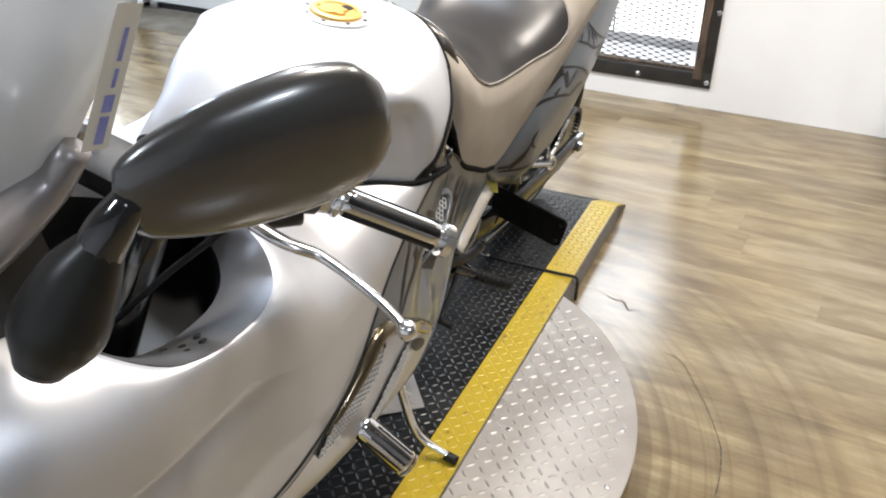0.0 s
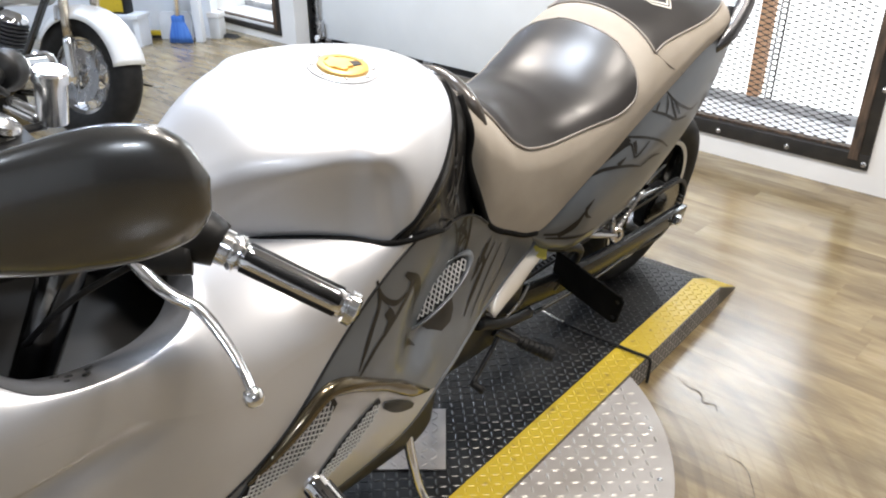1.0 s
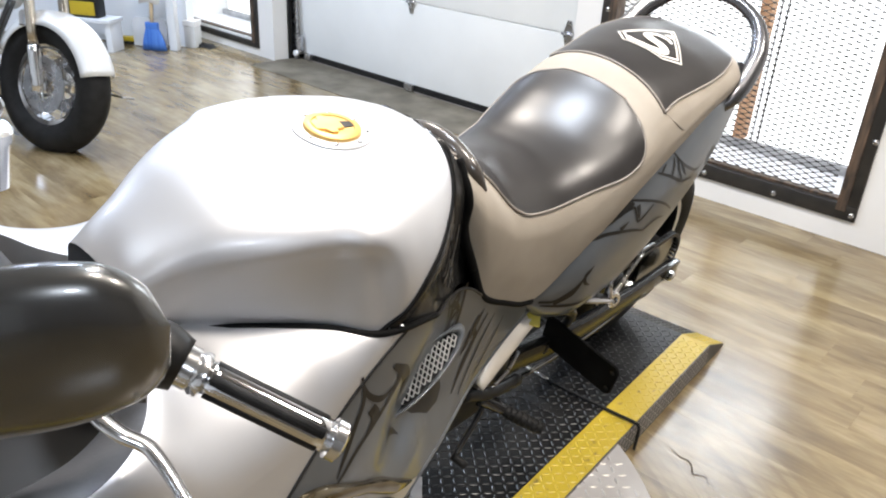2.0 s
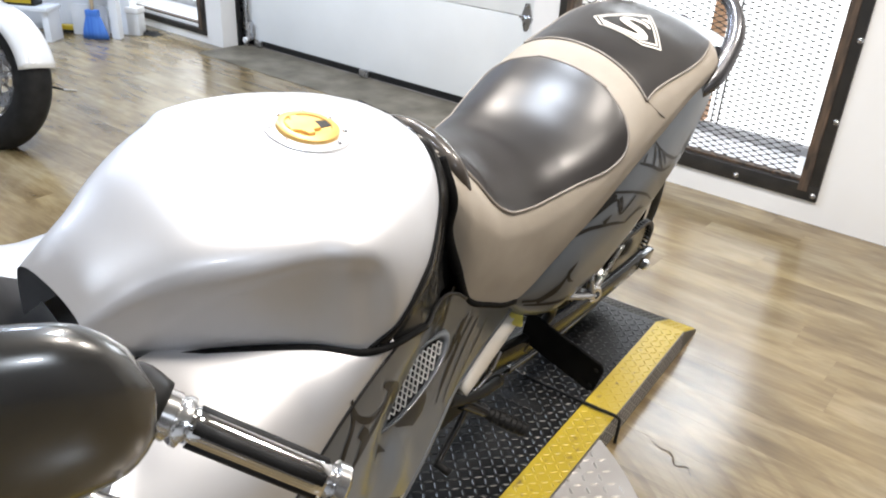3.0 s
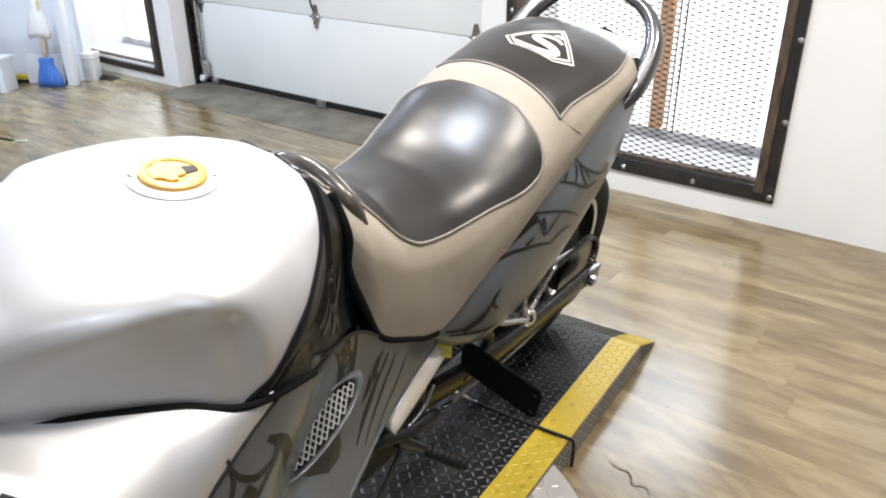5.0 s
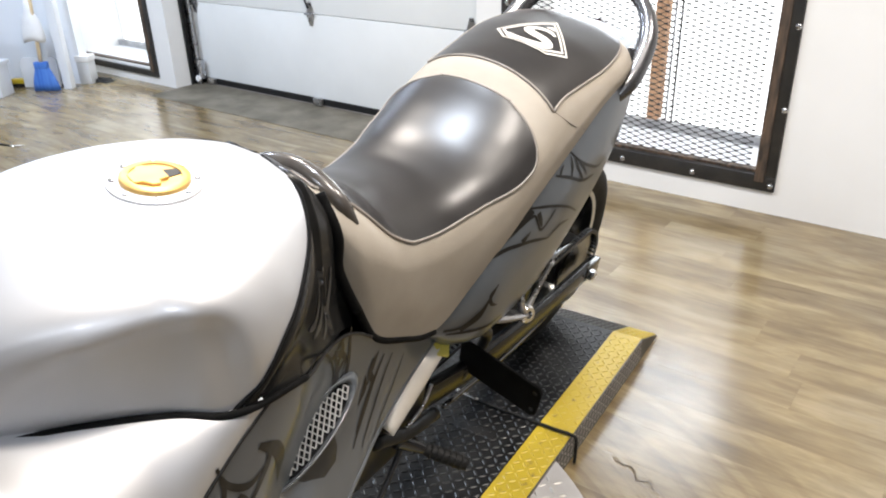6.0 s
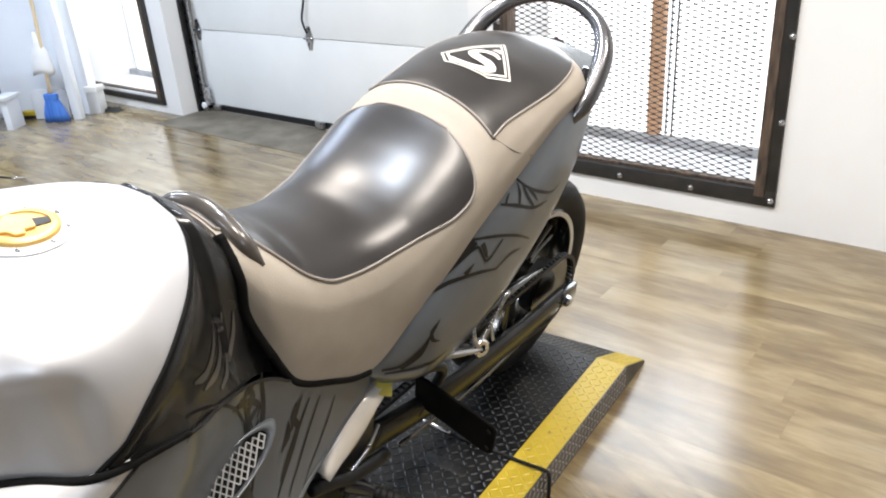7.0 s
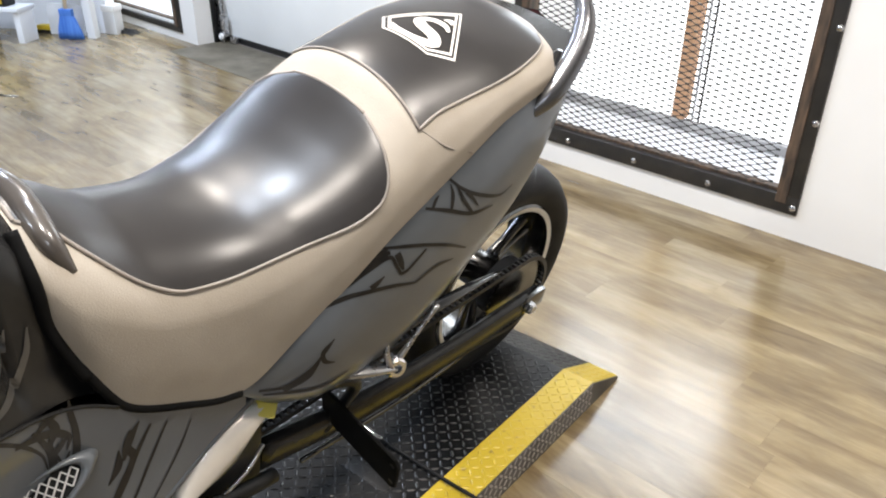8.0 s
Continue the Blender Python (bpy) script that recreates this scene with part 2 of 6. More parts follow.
def plank_material(name, island):
    """Wood-look vinyl: long grain streaks, blotches, a different tone for each plank, faint turning marks round the platform."""
    m = bpy.data.materials.new(name)
    m.use_nodes = True
    t = m.node_tree
    N, Lk = t.nodes.new, t.links.new
    b = t.nodes["Principled BSDF"]
    geo = N("ShaderNodeNewGeometry")
    rnd = geo.outputs["Random Per Island"] if island else N("ShaderNodeObjectInfo").outputs["Random"]
    shift = N("ShaderNodeVectorMath")
    shift.operation = "SCALE"
    shift.inputs[0].default_value = (31.0, 17.0, 23.0)
    Lk(rnd, shift.inputs["Scale"])
    add = N("ShaderNodeVectorMath")
    Lk(geo.outputs["Position"], add.inputs[0])
    Lk(shift.outputs[0], add.inputs[1])

    def noise_tex(scale, stretch, detail, rough=0.55):
        mp = N("ShaderNodeMapping")
        mp.inputs["Scale"].default_value = stretch
        Lk(add.outputs[0], mp.inputs[0])
        n = N("ShaderNodeTexNoise")
        n.inputs["Scale"].default_value, n.inputs["Detail"].default_value, n.inputs["Roughness"].default_value = scale, detail, rough
        n.inputs["Distortion"].default_value = 0.4
        Lk(mp.outputs[0], n.inputs[0])
        return n.outputs[0]

    def ramp(src, stops):
        r = N("ShaderNodeValToRGB")
        r.color_ramp.elements[0].position, r.color_ramp.elements[0].color = stops[0][0], (*stops[0][1], 1)
        r.color_ramp.elements[1].position, r.color_ramp.elements[1].color = stops[-1][0], (*stops[-1][1], 1)
        for p, c in stops[1:-1]:
            e = r.color_ramp.elements.new(p)
            e.color = (*c, 1)
        Lk(src, r.inputs[0])
        return r.outputs[0]

    def mix(kind, fac, a, c):
        x = N("ShaderNodeMix")
        x.data_type, x.blend_type = "RGBA", kind
        if isinstance(fac, float):
            x.inputs[0].default_value = fac
        else:
            Lk(fac, x.inputs[0])
        Lk(a, x.inputs[6])
        Lk(c, x.inputs[7])
        return x.outputs[2]

    base = ramp(noise_tex(3.0, (0.7, 3.4, 1), 8, 0.62), [(0.26, (0.105, 0.074, 0.037)), (0.43, (0.2, 0.153, 0.085)), (0.57, (0.285, 0.229, 0.138)), (0.76, (0.37, 0.315, 0.212))])
    grain = ramp(noise_tex(16, (0.35, 7.0, 1), 5), [(0.3, (0.72, 0.7, 0.68)), (0.6, (1.08, 1.08, 1.08))])
    col = mix("MULTIPLY", 0.35, base, grain)
    flatpos = N("ShaderNodeTexNoise")
    flatpos.inputs["Scale"].default_value, flatpos.inputs["Detail"].default_value = 1.7, 8
    Lk(geo.outputs["Position"], flatpos.inputs[0])
    col = mix("MULTIPLY", 0.8, col, ramp(flatpos.outputs[0], [(0.3, (0.72, 0.66, 0.55)), (0.44, (1.04, 0.98, 0.82)), (0.55, (1.0, 0.99, 0.95)), (0.68, (1.06, 1.07, 1.1))]))
    blot = ramp(noise_tex(5.5, (0.8, 2.0, 1), 4, 0.5), [(0.3, (0.67, 0.63, 0.56)), (0.45, (0.84, 0.825, 0.795)), (0.62, (0.99, 0.99, 0.995)), (0.75, (0.9, 0.92, 0.965))])
    col = mix("MULTIPLY", 0.75, col, blot)
    tone = ramp(rnd, [(0.0, (0.82, 0.79, 0.76)), (0.5, (0.97, 0.97, 0.96)), (1.0, (1.1, 1.1, 1.08))])
    col = mix("MULTIPLY", 0.6, col, tone)
    # turning marks left round the platform
    dist = N("ShaderNodeVectorMath")
    dist.operation = "DISTANCE"
    flat = N("ShaderNodeVectorMath")
    flat.operation = "MULTIPLY"
    flat.inputs[1].default_value = (1, 1, 0)
    Lk(geo.outputs["Position"], flat.inputs[0])
    Lk(flat.outputs[0], dist.inputs[0])
    dist.inputs[1].default_value = (-0.328, 0.548, 0)
    ringn = N("ShaderNodeTexNoise")
    ringn.noise_dimensions = "1D"
    ringn.inputs["Scale"].default_value, ringn.inputs["Detail"].default_value = 22, 4
    Lk(dist.outputs["Value"], ringn.inputs["W"])
    near = N("ShaderNodeMapRange")
    near.inputs[1].default_value, near.inputs[2].default_value, near.inputs[3].default_value, near.inputs[4].default_value = 1.05, 1.45, 0.6, 0.0
    Lk(dist.outputs["Value"], near.inputs[0])
    col = mix("MULTIPLY", near.outputs[0], col, ramp(ringn.outputs[0], [(0.38, (0.55, 0.48, 0.42)), (0.52, (1, 1, 1))]))
    Lk(col, b.inputs["Base Color"])
    b.inputs["Specular IOR Level"].default_value = 0.95
    rg = N("ShaderNodeMapRange")
    rg.inputs[3].default_value, rg.inputs[4].default_value = 0.15, 0.3
    Lk(noise_tex(5, (1, 2, 1), 5), rg.inputs[0])
    Lk(rg.outputs[0], b.inputs["Roughness"])
    bp = N("ShaderNodeBump")
    bp.inputs["Strength"].default_value, bp.inputs["Distance"].default_value = 0.12, 0.001
    Lk(noise_tex(24, (0.3, 6, 1), 4), bp.inputs["Height"])
    Lk(bp.outputs[0], b.inputs["Normal"])
    return m


PLANK, PLANK_REST = plank_material("vinyl_plank", False), plank_material("vinyl_plank_far", True)


# ---- mesh helpers ----
def mesh(name, verts, faces, mat, parent=None, label="", smooth=True, m=None, mats=None, face_mats=None):
    me = bpy.data.meshes.new(name)
    me.from_pydata([tuple(v) for v in verts], [], faces)
    for mm in (mats or [mat]):
        me.materials.append(mm)
    if face_mats is not None:
        me.polygons.foreach_set("material_index", face_mats)
    if smooth:
        me.polygons.foreach_set("use_smooth", [True] * len(me.polygons))
    me.update()
    ob = new(name, me)
    if parent:
        ob.parent = parent
    if m is not None:
        ob.matrix_basis = m
    if label:
        ob["label"] = label
    return ob


def part(name, bm, mat, parent=None, label="", smooth=False, m=None):
    me = bpy.data.meshes.new(name)
    bmesh.ops.recalc_face_normals(bm, faces=bm.faces)
    bm.to_mesh(me)
    bm.free()
    me.materials.append(mat)
    if smooth:
        me.polygons.foreach_set("use_smooth", [True] * len(me.polygons))
        me.set_sharp_from_angle(angle=radians(38))
    ob = new(name, me)
    if parent:
        ob.parent = parent
    if m is not None:
        ob.matrix_basis = m
    if label:
        ob["label"] = label
    return ob


def root(name, m, label, category, group="", kind=""):
    e = new(name)
    e.empty_display_size = 0.05
    e.matrix_basis = m
    return tagged(e, label, category, group, kind)


def box(bm, lo, hi, bevel=0.0, m=None):
    r = bmesh.ops.create_cube(bm, size=1)
    vs = r["verts"]
    for v in vs:
        v.co = Vector([lo[i] + (v.co[i] + 0.5) * (hi[i] - lo[i]) for i in range(3)])
    if bevel:
        es = list({e for v in vs for e in v.link_edges})
        out = bmesh.ops.bevel(bm, geom=es, offset=bevel, segments=2, affect="EDGES", profile=0.6)
        vs = list({v for f in out["faces"] for v in f.verts} | {v for v in vs if v.is_valid})
    if m is not None:
        bmesh.ops.transform(bm, matrix=m, verts=vs)
    return bm


def boxed(name, lo, hi, mat, parent=None, bevel=0.0, label="", m=None):
    return part(name, box(bmesh.new(), lo, hi, bevel), mat, parent, label, bevel > 0, m)


def spline(xs, ys):
    """A smooth curve through a few values (monotone cubic)."""
    xs, ys = np.array(xs, float), np.array(ys, float)
    h, d = np.diff(xs), np.diff(ys) / np.diff(xs)
    g = np.zeros(len(xs))
    for i in range(1, len(xs) - 1):
        if d[i - 1] * d[i] > 0:
            w1, w2 = 2 * h[i] + h[i - 1], h[i] + 2 * h[i - 1]
            g[i] = (w1 + w2) / (w1 / d[i - 1] + w2 / d[i])
    g[0], g[-1] = d[0], d[-1]

    def f(x):
        x = min(max(x, xs[0]), xs[-1])
        i = min(max(int(np.searchsorted(xs, x)) - 1, 0), len(h) - 1)
        s = (x - xs[i]) / h[i]
        return ((1 + 2 * s) * (1 - s) ** 2 * ys[i] + s * (1 - s) ** 2 * h[i] * g[i]
                + s * s * (3 - 2 * s) * ys[i + 1] + s * s * (s - 1) * h[i] * g[i + 1])
    return f


def path_points(pts, n):
    """n points evenly along a smooth curve through pts."""
    p = np.array(pts, float)
    t = np.concatenate([[0], np.cumsum(np.linalg.norm(np.diff(p, axis=0), axis=1))])
    if len(p) == 2:
        return [Vector(p[0] + (p[1] - p[0]) * k / (n - 1)) for k in range(n)]
    m = np.zeros_like(p)
    for i in range(len(p)):
        a, b = max(i - 1, 0), min(i + 1, len(p) - 1)
        m[i] = (p[b] - p[a]) / (t[b] - t[a])
    out = []
    for u in np.linspace(0, t[-1], n):
        i = min(max(int(np.searchsorted(t, u)) - 1, 0), len(p) - 2)
        h = t[i + 1] - t[i]
        s = (u - t[i]) / h
        out.append(Vector((1 + 2 * s) * (1 - s) ** 2 * p[i] + s * (1 - s) ** 2 * h * m[i]
                          + s * s * (3 - 2 * s) * p[i + 1] + s * s * (s - 1) * h * m[i + 1]))
    return out


def grid(name, rows, mat, parent=None, label="", closed=False, thick=0.0, mats=None, pick=None, caps=False):
    """A smooth sheet (or closed tube) through rows of points."""
    n, k = len(rows), len(rows[0])
    verts = [v for r in rows for v in r]
    faces, idx = [], []
    for i in range(n - 1):
        for j in range(k if closed else k - 1):
            a, b = i * k + j, i * k + (j + 1) % k
            faces.append((a, b, b + k, a + k))
            idx.append(pick(i, j) if pick else 0)
    if caps:
        faces += [tuple(range(k))[::-1], tuple((n - 1) * k + j for j in range(k))]
        idx += [0, 0]
    ob = mesh(name, verts, faces, mat, parent, label, True, None, mats, idx if pick else None)
    if thick:
        s = ob.modifiers.new("thickness", "SOLIDIFY")
        s.thickness, s.offset = thick, -1
    return ob


def tube(name, pts, radius, mat, parent=None, n=24, sides=12, label="", squash=1.0):
    """A round bar along a smooth curve; radius may be a number or a list of radii along it."""
    c = path_points(pts, n)
    rad = spline(np.linspace(0, 1, len(radius)), radius) if isinstance(radius, (list, tuple)) else (lambda s: radius)
    rows, up = [], Vector((0.0123, 0.02, 1))
    for i, q in enumerate(c):
        d = (c[min(i + 1, n - 1)] - c[max(i - 1, 0)]).normalized()
        if abs(d.dot(up.normalized())) > 0.95:
            up = Vector((1, 0.05, 0.02))
        a = d.cross(up).normalized()
        b = a.cross(d).normalized()
        up = b
        r = rad(i / (n - 1))
        rows.append([q + a * (r * math.cos(2 * math.pi * s / sides)) + b * (r * squash * math.sin(2 * math.pi * s / sides)) for s in range(sides)])
    return grid(name, rows, mat, parent, label, closed=True, caps=True)


def lathe(name, profile, mat, parent=None, m=None, sides=48, label="", smooth=True):
    """Turned part: profile of (radius, height) about the local z axis."""
    rows = [[Vector((r * math.cos(2 * math.pi * s / sides), r * math.sin(2 * math.pi * s / sides), h)) for s in range(sides)] for r, h in profile]
    verts = [v for r in rows for v in r]
    faces = []
    for i in range(len(rows) - 1):
        for j in range(sides):
            a, b = i * sides + j, i * sides + (j + 1) % sides
            faces.append((a, b, b + sides, a + sides))
    ob = mesh(name, verts, faces, mat, parent, label, smooth, m)
    if smooth:
        ob.data.set_sharp_from_angle(angle=radians(40))
    return ob


def axis_pose(p, d):
    """Pose at p whose z axis points along d."""
    return Matrix.Translation(p) @ Vector(d).to_track_quat("Z", "Y").to_matrix().to_4x4()


def outline_plate(name, pts, thick, mat, parent=None, m=None, label="", bevel=0.0):
    """A flat plate with the outline pts (x, y), thick along z."""
    bm = bmesh.new()
    f = bm.faces.new([bm.verts.new((x, y, 0)) for x, y in pts])
    r = bmesh.ops.extrude_face_region(bm, geom=[f])
    bmesh.ops.translate(bm, vec=(0, 0, thick), verts=[v for v in r["geom"] if isinstance(v, bmesh.types.BMVert)])
    if bevel:
        bmesh.ops.bevel(bm, geom=bm.edges[:], offset=bevel, segments=2, affect="EDGES")
    return part(name, bm, mat, parent, label, bevel > 0, m)

# ---- room ----
WALL_Y, DOOR_Y, CEIL = 3.2, 3.42, 3.0
LEFT_X, RIGHT_X, FRONT_Y = -7.2, 4.2, -3.9


def structure(name, boxes, mat, label="", category="wall", bevel=0.0):
    bm = bmesh.new()
    for lo, hi in boxes:
        box(bm, lo, hi, bevel)
    return tagged(part(name, bm, mat, None, "", False), label, category, "", "structure")


floor = structure("floor", [((LEFT_X, FRONT_Y, -0.06), (RIGHT_X, 3.8, -0.004))], FLOOR, "subfloor under worn wood-look vinyl planks", "floor")
D = WALL_Y + 0.52
wall_back = structure("wall_back", [
    ((LEFT_X, WALL_Y, 0), (-5.726, D, CEIL)), ((-5.726, WALL_Y, 0), (-4.5, D, 0.06)), ((-5.726, WALL_Y, 2.1), (-4.5, D, CEIL)),
    ((-4.5, WALL_Y, 0), (-4.31, D, CEIL)), ((-4.31, WALL_Y, 2.45), (-1.6, D, CEIL)),
    ((-1.6, WALL_Y, 0), (-1.442, D, CEIL)), ((-1.442, WALL_Y, 0), (-0.031, D, 0.105)), ((-1.442, WALL_Y, 2.1), (-0.031, D, CEIL)),
    ((-0.031, WALL_Y, 0), (RIGHT_X, D, CEIL))], WHITEPAINT, "white painted back wall with deep window openings")
wall_left = structure("wall_left", [((LEFT_X - 0.2, FRONT_Y, 0), (LEFT_X, D, CEIL))], WHITEPAINT, "plain white painted side wall")
# added out of view; its darkness shapes what the paint reflects
wall_right = structure("wall_right", [((RIGHT_X, FRONT_Y, 0), (RIGHT_X + 0.2, D, CEIL))], DARKWALL, "unseen side wall, added dark to deepen reflections")
# closes the room out of view; white to brighten the cowl's reflections
wall_front = structure("wall_front", [((LEFT_X, FRONT_Y - 0.2, 0), (RIGHT_X, FRONT_Y, CEIL))], WHITEPAINT2, "unseen end wall, added white to brighten reflections")
# added ceiling, kept grey so less light bounces down
ceiling = structure("ceiling", [((LEFT_X, FRONT_Y, CEIL), (RIGHT_X, D, CEIL + 0.1))], CEILPAINT, "unseen ceiling over the showroom, greyed to cut bounce light", "ceiling")
threshold = structure("threshold", [((-4.305, 2.965, -0.003), (-1.6, 3.75, 0.004))], CONCRETE, "stained brown concrete strip before the garage door", "floor")


def window(name, x0, x1, z0, z1, f, gap, label):
    w = root(name, pose(0, 0, 0), label, "window", "", "structure")
    y0, y1 = WALL_Y - 0.014, WALL_Y + 0.035
    bm = bmesh.new()
    for lo, hi in (((x0, y0, z0), (x1, y1, z0 + f)), ((x0, y0, z1 - f), (x1, y1, z1)),
                   ((x0, y0, z0 + f), (x0 + f, y1, z1 - f)), ((x1 - f, y0, z0 + f), (x1, y1, z1 - f))):
        box(bm, lo, hi, 0.004)
    part("frame", bm, FRAMEBLACK, w, "black painted flat steel frame", True)
    # inner angle iron
    bm = bmesh.new()
    a, b, g = 0.018, WALL_Y + 0.06, f + gap
    for lo, hi in (((x0 + g, y1 - 0.02, z0 + g), (x1 - g, b, z0 + g + 0.012)), ((x0 + g - 0.024, y0 - 0.005, z0 + g - 0.03), (x0 + g + a, b, z1 - g)),
                   ((x1 - g - a, y0 - 0.005, z0 + g - 0.03), (x1 - g + 0.024, b, z1 - g))):
        box(bm, lo, hi, 0.002)
    part("inner_trim", bm, RUSTY, w, "rust-brown inner angle iron")
    if gap:
        bm = bmesh.new()
        for lo, hi in (((x0 + f, y1 - 0.03, z0 + f), (x1 - f, y1, z0 + g)), ((x1 - g, y1 - 0.03, z0 + g), (x1 - f, y1, z1 - f)), ((x0 + f, y1 - 0.03, z0 + g), (x0 + g, y1, z1 - f))):
            box(bm, lo, hi, 0.002)
        part("liner", bm, WHITEPAINT, w, "white liner strip")
        return w
    n = int((x1 - x0) / 0.345)
    bolts = [(x1 - 0.019 - 0.345 * k, z0 + 0.028) for k in range(n + 1)]
    bolts += [(x1 - 0.012, z0 + 0.028 + 0.34 * k) for k in range(1, 6)] + [(x0 + 0.035, z0 + 0.028 + 0.34 * k) for k in range(1, 6)]
    for x, z in bolts:
        lathe("bolt", [(0.0, 0.009), (0.007, 0.008), (0.0125, 0.003), (0.0135, 0)], STEEL, w, axis_pose((x, y0, z), (0, -1, 0)), 14)
    return w


window_1 = window("window_1", -1.442, -0.031, 0.105, 2.1, 0.07, 0.0, "tall window behind a bolted black steel frame and expanded metal screen")
window_2 = window("window_2", -5.726, -4.5, 0.06, 2.1, 0.045, 0.02, "tall window in a black steel frame beside the garage door")


def screen(parent, x0, x1, z0, z1, y, cw, ch, t=0.0032):
    """Expanded metal: slanted flat strands that join into diamonds."""
    verts, faces = [], []
    nx, nz = int((x1 - x0) / cw), int((z1 - z0) / ch)
    for j in range(nz):
        for i in range(nx + 1):
            for s in (-1, 1):
                xa, za = x0 + (i + 0.5 * (j % 2)) * cw, z0 + j * ch
                xb, zb = xa + s * cw / 2, za + ch
                if xa > x1 or not x0 <= xb <= x1:
                    continue
                k = len(verts)
                for (px, pz) in ((xa, za), (xb, zb)):
                    verts += [(px, y - 0.0015, pz - t / 2), (px, y - 0.0015, pz + t / 2), (px, y + 0.0015, pz + t / 2), (px, y + 0.0015, pz - t / 2)]
                faces += [(k + q, k + (q + 1) % 4, k + 4 + (q + 1) % 4, k + 4 + q) for q in range(4)]
    for j in range(nz):
        for i in range(nx + 1):
            xa, za = x0 + (i + 0.5 * (j % 2)) * cw, z0 + j * ch
            if xa + 0.0075 > x1:
                continue
            k = len(verts)
            for px in (xa - 0.0075, xa + 0.0075):
                verts += [(px, y - 0.003, za - 0.0036), (px, y - 0.003, za + 0.0024), (px, y + 0.003, za + 0.0036), (px, y + 0.003, za - 0.0024)]
            faces += [(k + q, k + (q + 1) % 4, k + 4 + (q + 1) % 4, k + 4 + q) for q in range(4)]
    return mesh("mesh_screen", verts, faces, FRAMEBLACK, parent, "black expanded metal mesh", False)


screen(window_1, -1.33, -0.143, 0.187, 2.03, WALL_Y + 0.03, 0.063, 0.013, 0.003)
# outer window behind the screens: sill, wooden post, glass
for w, x0, x1, z0 in ((window_1, -1.442, -0.031, 0.105), (window_2, -5.726, -4.5, 0.06)):
    boxed("window_sill", (x0, WALL_Y + 0.062, z0 - 0.02), (x1, WALL_Y + 0.56, z0 + 0.045), SILL, w, 0.004, "pale weathered sill with old snow")
    boxed("bottom_rail", (x0, WALL_Y + 0.445, z0 + 0.045), (x1, WALL_Y + 0.49, z0 + 0.092), RAILGREY, w, 0.006, "mottled grey bottom rail")
    boxed("post", (x0 + 0.613, WALL_Y + 0.46, z0 + 0.092), (x0 + 0.672, WALL_Y + 0.53, 2.1), WOOD, w, 0.003, "bare brown wooden post")
    boxed("bar", (x0 + 0.744, WALL_Y + 0.46, z0 + 0.092), (x0 + 0.752, WALL_Y + 0.47, 2.1), FRAMEBLACK, w, 0.002, "thin black upright bar")
    boxed("bar", (x0 + 0.706, WALL_Y + 0.475, z0 + 0.092), (x0 + 0.712, WALL_Y + 0.49, 2.1), RAILGREY, w, 0.001, "thin grey upright bar")
    pane = boxed("pane", (x0, WALL_Y + 0.492, z0 + 0.092), (x1, WALL_Y + 0.498, 2.1), GLASS, w)
    pane.visible_shadow = False
backdrop = structure("backdrop", [((-9, 5.6, -1), (5, 5.65, 5))], OUTSIDE, "snow-bright daylight outside the windows", "backdrop")
garage = root("door_1", pose(0, 0, 0), "white sectional garage door, closed, with steel strap hinges", "door", "", "structure")
SECT = 0.553
for k in range(4):
    boxed("panel", (-4.305, DOOR_Y, 0.05 + SECT * k + 0.003), (-1.5, DOOR_Y + 0.045, 0.05 + SECT * (k + 1) - 0.002), DOORPAINT, garage, 0.006, "white insulated door section")
boxed("bottom_seal", (-4.305, DOOR_Y - 0.004, 0.006), (-1.5, DOOR_Y + 0.05, 0.05), BLACK, garage, 0.006, "black rubber bottom seal")
boxed("seal_edge", (-4.26, DOOR_Y - 0.009, 0.006), (-1.5, DOOR_Y - 0.004, 0.011), ALU, garage)
for k in range(1, 4):
    z = 0.05 + SECT * k
    for x in (-3.04, -1.78, -4.23):
        h = outline_plate("hinge", [(-0.035, 0), (-0.012, 0.075), (0.012, 0.075), (0.035, 0), (0.012, -0.075), (-0.012, -0.075)], 0.006, STEEL, garage, Matrix.Translation((x, DOOR_Y - 0.001, z)) @ pose(0, 0, 0, 90, 0, 0), "zinc strap hinge")
        tube("pin", [(-0.04, 0, 0.012), (0.04, 0, 0.012)], 0.008, STEEL, h, 4, 10)
tube("pull_cord", [(-3.04, DOOR_Y - 0.02, 0.64), (-3.06, DOOR_Y - 0.03, 0.72), (-3.03, DOOR_Y - 0.02, 0.86), (-3.05, DOOR_Y - 0.02, 1.2), (-3.05, DOOR_Y - 0.02, 1.8)], 0.007, BLACK, garage, 30, 8, "black pull cord")
for x in (-3.03, -4.15):
    bm = box(bmesh.new(), (x - 0.04, DOOR_Y - 0.03, 0.012), (x + 0.04, DOOR_Y - 0.005, 0.06), 0.006)
    part("bracket", bm, STEEL, garage, "", True)
bm = bmesh.new()
box(bm, (-4.295, DOOR_Y - 0.05, 0.0), (-4.28, DOOR_Y + 0.01, 2.4), 0.002)
box(bm, (-4.295, DOOR_Y - 0.05, 0.0), (-4.24, DOOR_Y - 0.04, 2.4), 0.002)
part("track", bm, STEEL, garage, "galvanised vertical track", True)
boxed("jamb_seal", (-4.309, DOOR_Y - 0.09, 0), (-4.29, DOOR_Y - 0.05, 2.45), BLACK, garage, 0.003, "black jamb seal")
boxed("roller_plate", (-4.28, DOOR_Y - 0.055, 0.05), (-4.2, DOOR_Y - 0.02, 0.19), STEEL, garage, 0.006)
